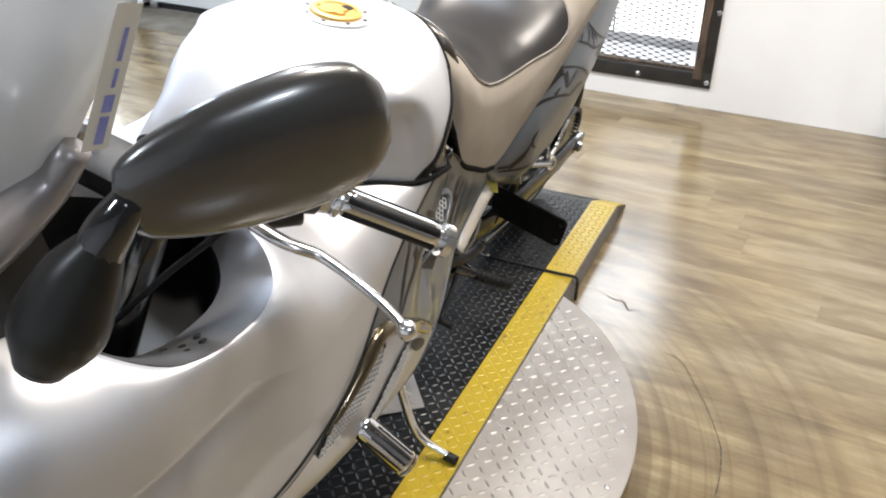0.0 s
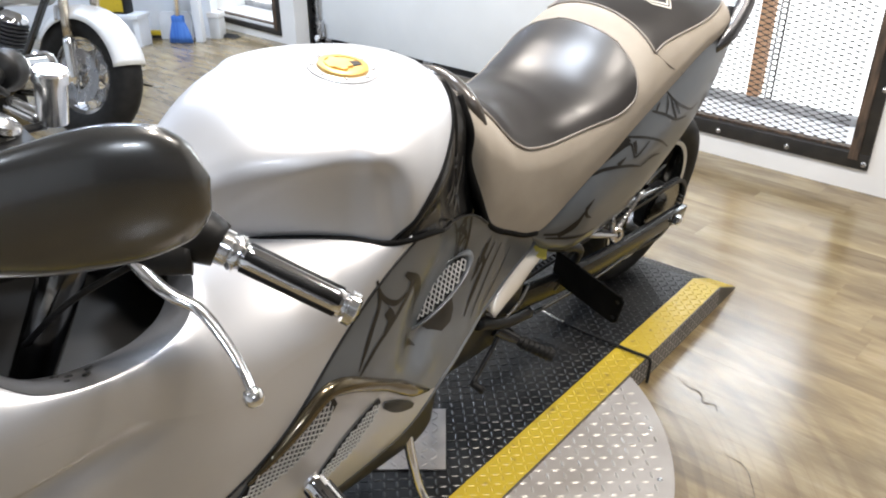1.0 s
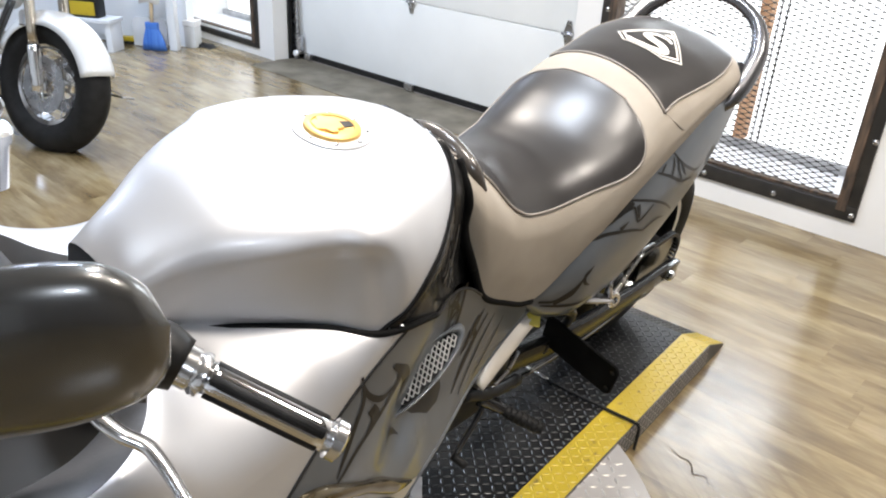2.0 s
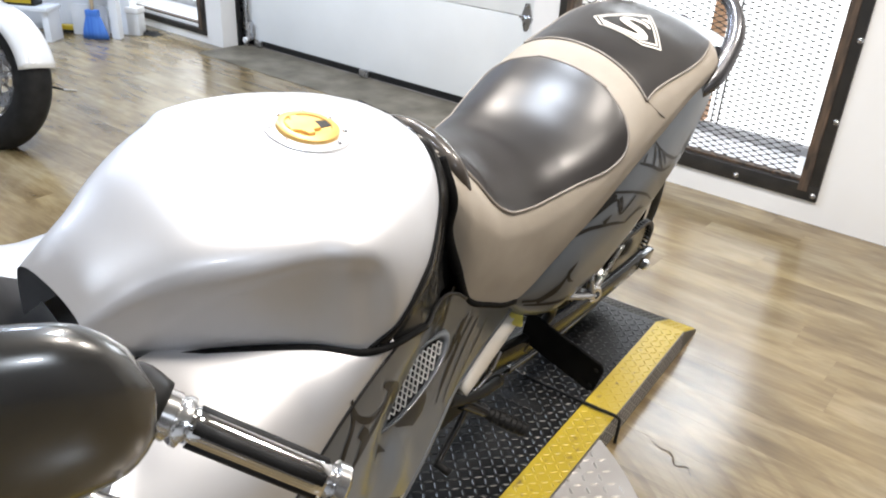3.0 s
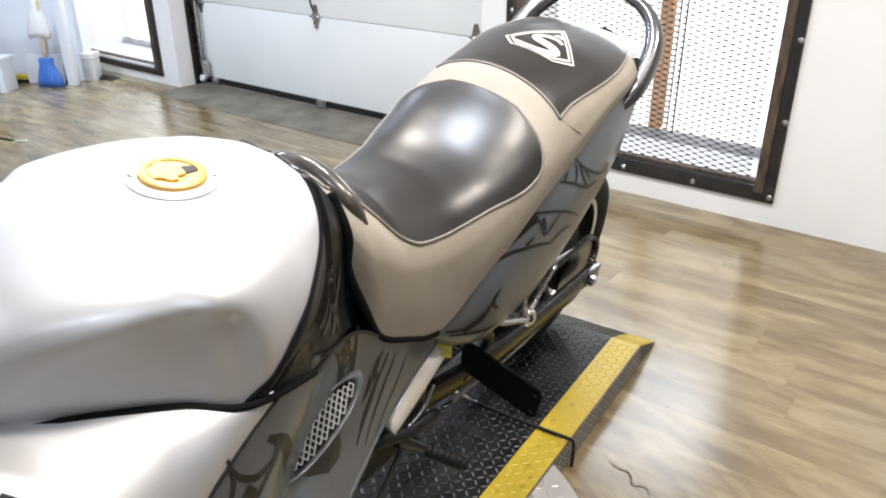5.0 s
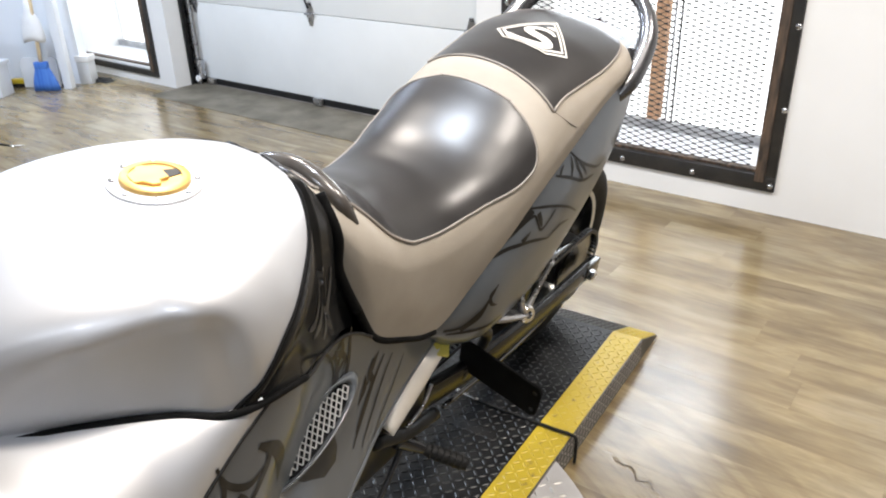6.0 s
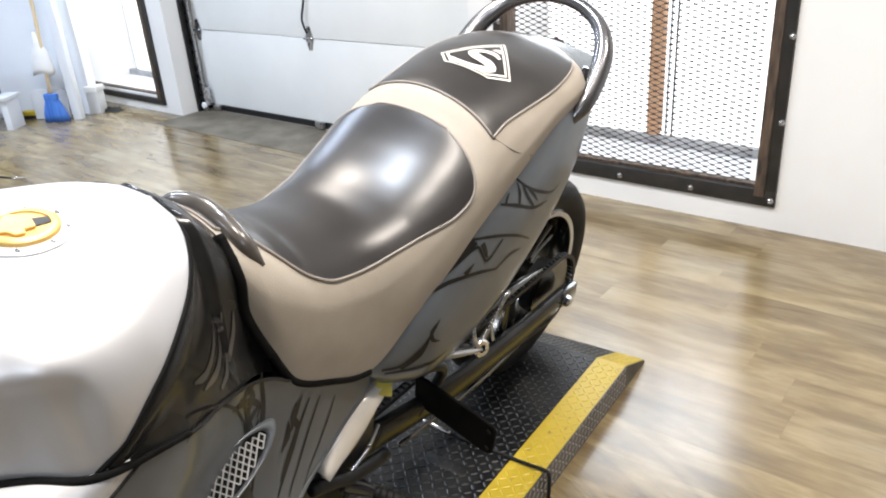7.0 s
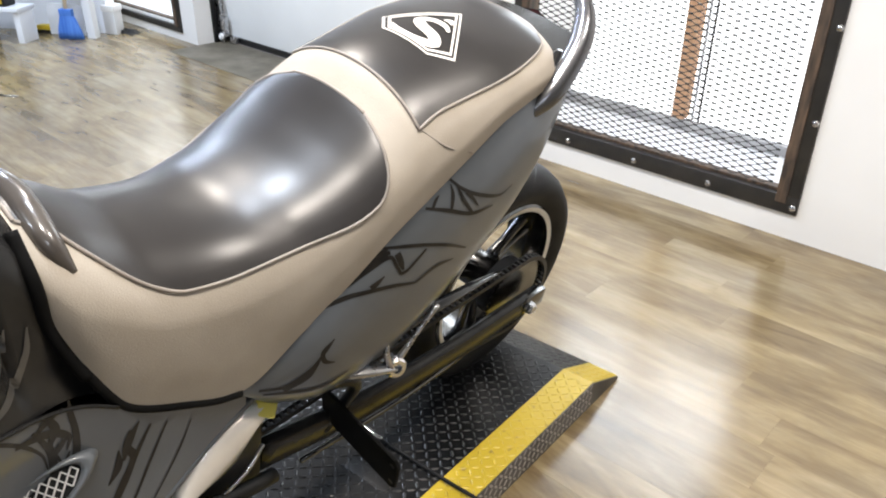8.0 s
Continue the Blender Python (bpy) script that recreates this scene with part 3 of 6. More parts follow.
lathe("roller", [(0, 0.012), (0.02, 0.012), (0.024, 0.006), (0.024, -0.006), (0, -0.01)], WHITEPLASTIC, garage, axis_pose((-4.25, DOOR_Y - 0.06, 0.05), (0, -1, 0)), 20)


# ---- platform ----
PAD = pose(-0.328, 0.548, 0, 0, 0, 4.1)
PAD_W, PAD_TOP, PAD_BEND, PAD_END = 0.38, 0.079, 1.25, 1.405
platform = root("display_platform", PAD, "low drive-on platform in dark diamond plate with yellow painted edges", "platform")


def ramp_section(x0, x1, drop=0.0):
    """Long flat strip with a short ramp at each end, as one closed solid."""
    bm = bmesh.new()
    prof = [(-PAD_END, 0.012), (-PAD_BEND, PAD_TOP), (PAD_BEND, PAD_TOP), (PAD_END, 0.012), (PAD_END, 0.001), (-PAD_END, 0.001)]
    a = [bm.verts.new((x0, y, max(0.001, z - drop))) for y, z in prof]
    b = [bm.verts.new((x1, y, max(0.001, z - drop))) for y, z in prof]
    bm.faces.new(a)
    bm.faces.new(b[::-1])
    for i in range(6):
        bm.faces.new((a[i], b[i], b[(i + 1) % 6], a[(i + 1) % 6]))
    return bm


part("deck", ramp_section(-PAD_W + 0.095, PAD_W - 0.095), PADBLACK, platform, "dark worn diamond plate deck")
for s in (-1, 1):
    part("edge_strip", ramp_section(s * (PAD_W - 0.095), s * PAD_W - s * 0.003), YELLOW, platform, "scuffed yellow painted edge")
    part("side_plate", ramp_section(s * PAD_W - s * 0.003, s * PAD_W, 0.002), SIDEPLATE, platform, "bare aluminium side plate, shade between its lugs put into the colour")
turntable = root("turntable", pose(-0.328, 0.548, 0), "round aluminium diamond plate turntable under the platform", "turntable")
lathe("plate", [(0, 0.072), (0.724, 0.072), (0.729, 0.07), (0.729, 0.064), (0.0, 0.064)], ALU, turntable, None, 128)
lathe("base", [(0.0, 0.063), (0.6, 0.063), (0.6, 0.001), (0, 0.001)], BLACK, turntable, None, 64)

# ---- main motorcycle: local x to its left side, y to its rear, z up ----
BIKE = pose(-0.306, 0, 0.079, 0, 12, 1.5)
bike = root("motorcycle", BIKE, "pearl white and grey sport motorcycle with tan and black seat", "motorcycle")

BODY_Z = [0.27, 0.35, 0.45, 0.53, 0.60, 0.66, 0.75, 0.85, 0.90]
BODY_Y = [-0.75, -0.5, -0.3, -0.1, 0.05, 0.15, 0.25, 0.35, 0.45, 0.55, 0.65, 0.85]
BODY_X = [
    [.03, .08, .12, .15, .17, .18, .18, .18, .17, .16, .15, .13],
    [.07, .13, .18, .22, .24, .245, .24, .235, .22, .20, .17, .14],
    [.12, .19, .24, .27, .28, .28, .275, .26, .235, .20, .165, .14],
    [.15, .22, .27, .295, .30, .295, .28, .255, .205, .175, .16, .14],
    [.165, .235, .28, .30, .30, .29, .268, .206, .172, .157, .153, .14],
    [.17, .24, .285, .30, .292, .285, .262, .208, .166, .150, .149, .14],
    [.17, .24, .282, .285, .268, .26, .25, .226, .18, .15, .145, .135],
    [.15, .225, .272, .27, .243, .238, .234, .228, .185, .145, .135, .13],
    [.13, .2, .245, .245, .22, .215, .215, .205, .17, .13, .12, .12]]
BODY_ROWS = [spline(BODY_Y, r) for r in BODY_X]


def body_x(y, z):
    """Half width of the fairing side at a place along and up the machine."""
    return spline(BODY_Z, [f(y) for f in BODY_ROWS])(z)


def body_point(y, z, off=0.0, side=1):
    e = 0.004
    fy = (body_x(y + e, z) - body_x(y - e, z)) / (2 * e)
    fz = (body_x(y, z + e) - body_x(y, z - e)) / (2 * e)
    n = Vector((1, -fy, -fz)).normalized()
    p = Vector((body_x(y, z), y, z)) + n * off
    return Vector((side * p.x, p.y, p.z))


def side_sheet(name, ys, z_low, z_high, n, mat, label="", side=1, off=0.0):
    rows = []
    for y in ys:
        a, b = z_low(y), z_high(y)
        zs = [a + (b - a) * k / n for k in range(n + 1)]
        rows.append([body_point(y, z, off + (crease(y, z) if name == "upper_fairing_side" else 0.0), side) for z in zs])
    return grid(name, rows, mat, bike, label, thick=0.0)


def seam_strip(name, pts, radius, mat, side=1, off=0.0, label="", parent=None, n=40, squash=1.0):
    """A bead that follows the fairing side through places (y, z)."""
    c = path_points([(0, y, z) for y, z in pts], n)
    return tube(name, [body_point(p.y, p.z, off, side) for p in c], radius, mat, parent or bike, n, 8, label, squash)


def crease(y, z):
    """Depth of the soft crease pressed into the upper side."""
    t = (y + 0.40) / 0.28
    if not 0 < t < 1:
        return 0.0
    d = z - (0.772 + 0.026 * t)
    return -0.015 * math.sin(math.pi * t ** 0.7) ** 0.8 * math.exp(-(d / (0.009 if d > 0 else 0.028)) ** 2)


def seam_z(y):
    """Height at which the side turns in to the rounded shoulder."""
    t = min(1, max(0, (y + 0.30) / 0.25)) * min(1, max(0, (0.285 - y) / 0.12))
    return max(colour_z(y) + 0.003, 0.846 - 0.085 * t * t * (3 - 2 * t))


colour_z = spline([-0.75, -0.5, -0.3, -0.12, -0.05, 0.0, 0.075, 0.14, 0.2, 0.28, 0.31], [0.45, 0.5, 0.55, 0.6, 0.627, 0.66, 0.71, 0.755, 0.797, 0.83, 0.84])
low_z = spline([-0.75, -0.3, 0.0, 0.2, 0.3, 0.4, 0.5, 0.64, 0.74, 0.80, 0.85], [0.42, 0.33, 0.31, 0.35, 0.40, 0.455, 0.465, 0.48, 0.53, 0.562, 0.58])
belly_z = spline([-0.75, -0.3, -0.12, 0.0, 0.06, 0.09, 0.12, 0.17, 0.24, 0.306, 0.4], [0.43, 0.53, 0.585, 0.64, 0.672, 0.68, 0.672, 0.645, 0.588, 0.53, 0.458])
rear_top_z = spline([0.31, 0.36, 0.42, 0.5, 0.56, 0.605, 0.66, 0.72, 0.80], [0.84, 0.825, 0.80, 0.765, 0.735, 0.70, 0.665, 0.645, 0.60])
for s in (1, -1):
    side_sheet("upper_fairing_side", np.linspace(-0.72, 0.285, 70), colour_z, seam_z, 60, PEARL, "pearl white upper side fairing", s)
    side_sheet("lower_fairing_side", np.linspace(-0.72, 0.40, 70), lambda y: min(belly_z(y), colour_z(y) - 0.02), lambda y: (colour_z(y) if y < 0.3 else rear_top_z(max(y, 0.31))) - 0.0015, 22, GREY, "grey side fairing with dark airbrushed flames", s)
    side_sheet("rear_fairing_side", np.linspace(0.40, 0.80, 44), low_z, rear_top_z, 24, GREY, "grey rear side fairing with dark airbrushed flames", s)
    side_sheet("belly_panel", np.linspace(-0.72, 0.40, 70), low_z, lambda y: max(low_z(y) + 0.004, min(belly_z(y), colour_z(y) - 0.02) - 0.002), 18, PEARL, "pearl white belly panel", s)
    seam_strip("colour_line", [(-0.7, colour_z(-0.7)), (-0.3, colour_z(-0.3)), (-0.12, colour_z(-0.12)), (0.0, 0.66), (0.14, 0.755), (0.24, 0.816), (0.3, 0.84)], 0.0026, BLACK, s, 0.0)
    seam_strip("lower_lip", [(0.82, 0.565), (0.74, 0.53), (0.64, 0.48), (0.5, 0.465), (0.4, 0.455), (0.3, 0.40), (0.2, 0.35), (0.0, 0.31)], 0.006, GREY, s, -0.003)

# scoop lip and mesh slots
lip = seam_strip("scoop_lip", [(-0.06, 0.612), (0.0, 0.645), (0.06, 0.676), (0.09, 0.684), (0.13, 0.672), (0.17, 0.645), (0.24, 0.588), (0.306, 0.53), (0.37, 0.478)], [0.003, 0.010, 0.014, 0.014, 0.012, 0.011, 0.014, 0.011, 0.003], LIP_REFLECT, 1, 0.001, "dark glossy rounded scoop lip, yellow reflection put into its colour", None, 60)


def mesh_patch(name, centre_pts, half_widths, cell, mat, parent, off, frame_mat=None, label=""):
    """Black sheet standing for a shaded recess, with an expanded mesh, on the fairing side along a line of (y, z)."""
    n = 40
    c = path_points([(0, y, z) for y, z in centre_pts], n)
    hw = spline(np.linspace(0, 1, len(half_widths)), half_widths)
    along = [0.0]
    for i in range(1, n):
        along.append(along[-1] + (c[i] - c[i - 1]).length)

    def at(u, v, o):
        s = u / along[-1] * (n - 1)
        i = min(int(s), n - 2)
        p = c[i] + (c[i + 1] - c[i]) * (s - i)
        d = (c[i + 1] - c[i]).normalized()
        return body_point(p.y - d.z * v, p.z + d.y * v, o)

    back = grid(name, [[at(along[-1] * i / 30, hw(i / 30) * k, off - 0.001) for k in (-1, -0.5, 0, 0.5, 1)] for i in range(31)], BLACK, parent, label)
    verts, faces = [], []
    t = 0.0011
    nu, m = int(along[-1] / cell), int(max(half_widths) * 2 / (cell * 0.5))
    for i in range(nu):
        for j in range(-m, m):
            for d in (-1, 1):
                u0, u1 = (i + 0.5 * (j % 2)) * cell, (i + 0.5 * (j % 2) + 0.5 * d) * cell
                v0, v1 = j * cell * 0.5, (j + 1) * cell * 0.5
                if not (0 <= u0 <= along[-1] and 0 <= u1 <= along[-1]):
                    continue
                w0, w1 = hw(u0 / along[-1]), hw(u1 / along[-1])
                if abs(v0) > w0 or abs(v1) > w1:
                    continue
                k = len(verts)
                for u, v in ((u0, v0), (u1, v1)):
                    verts += [at(u, v - t, off + 0.001), at(u, v + t, off + 0.001), at(u, v + t, off + 0.0028), at(u, v - t, off + 0.0028)]
                faces += [(k + q, k + (q + 1) % 4, k + 4 + (q + 1) % 4, k + 4 + q) for q in range(4)]
    mesh("mesh", verts, faces, mat, back, "silver expanded mesh", False)
    if frame_mat:
        loop = [at(along[-1] * i / 30, hw(i / 30), off + 0.001) for i in range(31)] + [at(along[-1] * i / 30, -hw(i / 30), off + 0.001) for i in range(30, -1, -1)]
        tube("rim", loop + [loop[0]], 0.0042, frame_mat, back, 90, 8)
    return back


VC, VN = Vector((0.179, 0.441, 0.631)), Vector((0.8, 0.0, 0.6))
V1, V2 = Vector((0, 1, 0)), Vector((-0.6, 0, 0.8))


def vent_at(a, f, lift):
    """Place on the tilted oval vent: turn a, share f of the way out, lift above its plane."""
    u, v = 0.065 * math.cos(a) + 0.074 * math.sin(a), 0.0375 * math.cos(a)
    return VC + V1 * (u * f) + V2 * (v * f) + VN * lift


turn = np.linspace(0, 2 * math.pi, 40, endpoint=False)
vent = grid("side_vent", [[vent_at(a, f, h) for a in turn] for f, h in ((1.5, -0.06), (1.32, -0.02), (1.2, -0.002), (1.12, 0.004), (1.05, 0.005), (1.0, 0.002), (0.99, -0.004))], GREY, bike, "oval mesh vent in a moulded grey surround", closed=True)
# no opening here: a black sheet gives the vent its inner shade
grid("vent_back", [[vent_at(a, f, -0.006) for a in turn] for f in (1.0, 0.5, 0.02)], BLACK, vent, "black sheet behind the mesh, standing for the opening's shade", closed=True)
verts, faces = [], []
cu, cv = 0.0125, 0.0078
oval = lambda u, v: ((v / 0.0375) ** 2 + ((u - 0.065 * v / 0.0375) / 0.074) ** 2) <= 0.99
for i in range(-20, 21):
    for j in range(-10, 11):
        for d in (-1, 1):
            p, q = ((i + 0.5 * (j % 2)) * cu, j * cv), ((i + 0.5 * (j % 2) + 0.5 * d) * cu, (j + 1) * cv)
            if oval(*p) and oval(*q):
                k = len(verts)
                for u, v in (p, q):
                    verts += [VC + V1 * (u + a) + V2 * v + VN * b for a, b in ((-0.0011, -0.004), (0.0011, -0.004), (0.0011, -0.0018), (-0.0011, -0.0018))]
                faces += [(k + e, k + (e + 1) % 4, k + 4 + (e + 1) % 4, k + 4 + e) for e in range(4)]
mesh("mesh", verts, faces, MESHSILVER, vent, "silver expanded mesh", False)
mesh_patch("scoop_slot", [(-0.075, 0.580), (0.0, 0.620), (0.06, 0.645), (0.1, 0.661)], [0.010, 0.026, 0.030, 0.026, 0.008], 0.0115, MESHSILVER, bike, 0.003, None, "scoop slot of mesh over a black sheet that stands for shade")
mesh_patch("scoop_slot", [(0.06, 0.508), (0.11, 0.538), (0.16, 0.566), (0.205, 0.585)], [0.008, 0.019, 0.022, 0.018, 0.006], 0.0105, MESHSILVER, bike, 0.003, None, "scoop slot of mesh over a black sheet that stands for shade")

# flat black patch painted where the lip's hollow lies in shade
pocket = []
for t in np.linspace(0, 1, 14):
    y, z, h = 0.215 + 0.1 * t, 0.566 - 0.082 * t, 0.012 * math.sin(math.pi * (0.06 + 0.88 * t)) ** 0.6
    pocket.append([body_point(y + 0.5 * h * q, z + 0.85 * h * q, 0.0025) for q in (-1, -0.5, 0, 0.5, 1)])
grid("scoop_pocket_shade", pocket, BLACK, bike, "flat dark patch painting the shade behind the scoop lip")

# front cowl: from the side top edge in to the cockpit opening or the nose
rim_x = spline([-0.72, -0.46, -0.39, -0.35, -0.32, -0.3, -0.27, -0.22, -0.16, -0.11, -0.075, -0.05, -0.03, 0.02, 0.05, 0.08, 0.13, 0.2, 0.24, 0.30],
               [0.0, 0.0, 0.05, 0.12, 0.19, 0.225, 0.252, 0.262, 0.256, 0.236, 0.205, 0.17, 0.13, 0.085, 0.08, 0.098, 0.13, 0.18, 0.218, 0.232])
rim_z = spline([-0.75, -0.55, -0.42, -0.34, -0.28, -0.2, -0.1, -0.03, 0.1, 0.3], [0.78, 0.90, 0.945, 0.915, 0.888, 0.878, 0.872, 0.866, 0.852, 0.849])
for s in (1, -1):
    rows = []
    for y in np.linspace(-0.72, 0.285, 90):
        a, b = seam_z(y), rim_z(y)
        p0, p3 = body_point(y, a), Vector((min(rim_x(y), body_x(y, 0.846) - 0.004), y, b))
        w = p0.x - p3.x
        up = (body_point(y, a) - body_point(y, a - 0.01)) * 100
        lift = 0.012 * min(1, w / 0.08) * min(1, max(0, (0.06 - y) / 0.12))
        p1, p2 = p0 + up * (0.62 * (b - a) + lift), Vector((p3.x + w * 0.5, y, b - 0.06 * (b - a) + lift))
        p1.y = y
        rows.append([p0 * (1 - u) ** 3 + p1 * 3 * u * (1 - u) ** 2 + p2 * 3 * u * u * (1 - u) + p3 * u ** 3 for u in np.linspace(0, 1, 16)])
    grid("front_cowl", [[Vector((s * v.x, v.y, v.z)) for v in r] for r in rows], PEARL, bike, "pearl white front cowl")
    # inner cockpit panel below the rim
    rows, well = [], []
    for y in np.linspace(-0.40, 0.0, 44):
        x, z = min(rim_x(y), body_x(y, 0.846) - 0.004), rim_z(y)
        ledge = [(0.0, 0.001), (0.018, -0.006), (0.044, -0.021), (0.072, -0.042), (0.09, -0.058)]
        rows.append([Vector((s * max(0, x - a), y + 0.15 * a, z + b)) for a, b in ledge])
        well.append([Vector((s * max(0, x - a), y + 0.15 * a, z + b)) for a, b in ((0.09, -0.058), (0.098, -0.08), (0.104, -0.13), (0.106, -0.2))])
    grid("inner_panel", rows, INNER, bike, "dark grey moulded inner cockpit panel")
    # deeper part of the inner panel, blackened to imitate shade
    grid("cockpit_well", well, BLACK, bike, "well inside the cockpit, black to paint in its deep shade")
boxed("cockpit_floor", (-0.16, -0.40, 0.70), (0.16, 0.03, 0.72), BLACK, bike, 0.005)
for k in range(11):
    a, b = k % 4, k // 4
    lathe("vent_hole", [(0, 0.0012), (0.0042, 0.0012), (0.005, 0)], BLACK, bike, axis_pose((rim_x(-0.285 + 0.022 * a + 0.009 * (b % 2)) - 0.03 - 0.016 * b, -0.285 + 0.022 * a + 0.009 * (b % 2), 0.869 - 0.0095 * b), (-0.5, 0.0, 0.85)), 12)

# tank
top_z = spline([-0.02, 0.03, 0.1, 0.2, 0.32, 0.42, 0.48, 0.53, 0.555], [0.93, 0.966, 0.999, 1.017, 1.024, 1.02, 1.008, 0.985, 0.965])
tank_low = spline([-0.02, 0.245, 0.262, 0.285, 0.31, 0.35, 0.39, 0.43, 0.46, 0.485, 0.495], [0.846, 0.846, 0.858, 0.881, 0.904, 0.929, 0.948, 0.966, 0.983, 0.998, 1.0035])
tank_w = spline([-0.02, 0.04, 0.08, 0.13, 0.2, 0.24, 0.3, 0.34, 0.40, 0.46, 0.52, 0.555], [0.06, 0.078, 0.1, 0.13, 0.18, 0.22, 0.238, 0.232, 0.205, 0.165, 0.105, 0.05])
SEAM = 0.846
knee_top = spline([0.0, 0.025, 0.045, 0.075, 0.125, 0.19, 0.235, 0.262, 0.30], [0.846, 0.862, 0.892, 0.928, 0.960, 0.977, 0.980, 0.972, 0.955])
HULL = [(0, 1), (0.30, 0.98), (0.60, 0.90), (0.80, 0.74), (0.90, 0.56), (0.955, 0.36), (0.985, 0.16), (1, 0)]
hull_f = spline([1 - b for a, b in HULL], [a for a, b in HULL])
FRONT = [(0, 1), (0.42, 0.98), (0.76, 0.92), (0.97, 0.83), (1.07, 0.70), (1.08, 0.5), (1.04, 0.22), (1, 0)]
front_f = spline([1 - b for a, b in FRONT], [a for a, b in FRONT])


def smooth(u):
    u = min(1.0, max(0.0, u))
    return u * u * (3 - 2 * u)


def hull_x(y, z):
    """Half width of the tank's rounded form before the knee recess is pressed in."""
    zt, full = top_z(y), smooth((y - 0.10) / 0.22)
    d = min(1, max(0, (zt - z) / (zt - SEAM)))
    return tank_w(y) * (front_f(d) + (hull_f(d) - front_f(d)) * full)


def tank_x(y, z):
    """Half width of the tank with the flat knee recess in its side."""
    x = hull_x(y, z)
    if not 0.0 < y < 0.30:
        return x
    top = knee_top(y)
    inside = smooth((top - z + 0.008) / 0.036) * smooth((0.281 - y - 0.10 * max(0, z - 0.93)) / 0.028) * smooth(y / 0.03)
    edge = hull_x(y, top)
    f = min(1.0, max(0.0, (top - z) / max(0.01, top - SEAM)))
    face = edge - 0.003 + (tank_w(y) - edge) * f ** 1.25
    return x + (min(face, x) - x) * inside


def tank_row(y):
    """Half section from the crest down to the tank's edge."""
    zt, zb = top_z(y), tank_low(y)
    shares = [0.0, 0.02, 0.05, 0.085, 0.12, 0.16] + [0.16 + 0.84 * k / 34 for k in range(1, 35)]
    out = [Vector((0, y, zt))]
    shallow = shares[1] * (zt - zb)
    for k in range(1, 7):
        out.append(Vector((hull_x(y, zt - shallow) * k / 7, y, zt - shallow * (k / 7) ** 2)))
    return out + [Vector((tank_x(y, zt - (zt - zb) * f), y, zt - (zt - zb) * f)) for f in shares[1:]]


rows = []
for y in np.concatenate([np.linspace(-0.02, 0.0, 3), np.linspace(0.006, 0.30, 60), np.linspace(0.306, 0.494, 26)]):
    c = tank_row(y)
    rows.append([Vector((-v.x, v.y, v.z)) for v in c[:0:-1]] + c)
tank = grid("tank", rows, PEARL, bike, "pearl silver fuel tank cover with a knee recess in its side")
for s in (1, -1):
    foot = [(s * (tank_w(y) + 0.002), y, SEAM + 0.001) for y in (0.03, 0.08, 0.13, 0.2, 0.235, 0.26)]
    tube("tank_seam", foot + [tuple(body_point(y, z, 0.001, s)) for y, z in ((0.29, 0.843), (0.33, 0.835), (0.365, 0.824))], [0.006, 0.0065, 0.006, 0.005, 0.004], MATTBLACK, bike, 50, 8, "black rubber tank seam")
    edge = [(s * (tank_x(y, tank_low(y)) + 0.001), y, tank_low(y) - 0.001) for y in np.linspace(0.25, 0.494, 16)]
    tube("tank_edge", edge, 0.0032, MATTBLACK, bike, 60, 8)
# filler cap
cap = lathe("filler_cap", [(0.0, 0.0012), (0.054, 0.0012), (0.0565, 0.0003), (0.057, -0.004)], RINGWHITE, bike, axis_pose((0.003, 0.325, 1.0235), (0, 0.02, 1)), 48, "bright bolted filler ring")
lathe("lid", [(0.0, 0.0052), (0.03, 0.0052), (0.031, 0.0075), (0.038, 0.0075), (0.0405, 0.006), (0.041, 0.001)], GOLD, cap, None, 48, "gold anodised filler lid")
flap = [(-0.012, -0.014), (0.002, -0.018), (0.004, -0.026), (0.014, -0.026), (0.018, -0.015), (0.03, -0.012), (0.03, 0.012), (0.018, 0.014), (0.012, 0.024), (0.002, 0.024), (0.0, 0.015), (-0.012, 0.013)]
outline_plate("key_flap", flap, 0.004, GOLD, cap, pose(0.0, 0.0, 0.005, 0, 0, 75), "raised gold key flap", 0.001)
outline_plate("key_slot", [(-0.030, -0.008), (-0.012, -0.011), (-0.012, 0.009), (-0.030, 0.006)], 0.0014, BLACK, cap, pose(0.0, 0.0, 0.005, 0, 0, 75), "dark key slot")
boxed("hinge_slot", (0.0305, -0.011, 0.0052), (0.0335, 0.011, 0.0062), BLACK, cap, 0.0003, "", pose(0, 0, 0, 0, 0, 75))
for k in range(8):
    a = 2 * math.pi * k / 8 + 0.2
    lathe("screw", [(0, 0.0035), (0.003, 0.0032), (0.0036, 0.002)], STEEL, cap, pose(0.0485 * math.cos(a), 0.0485 * math.sin(a), 0.0), 10)

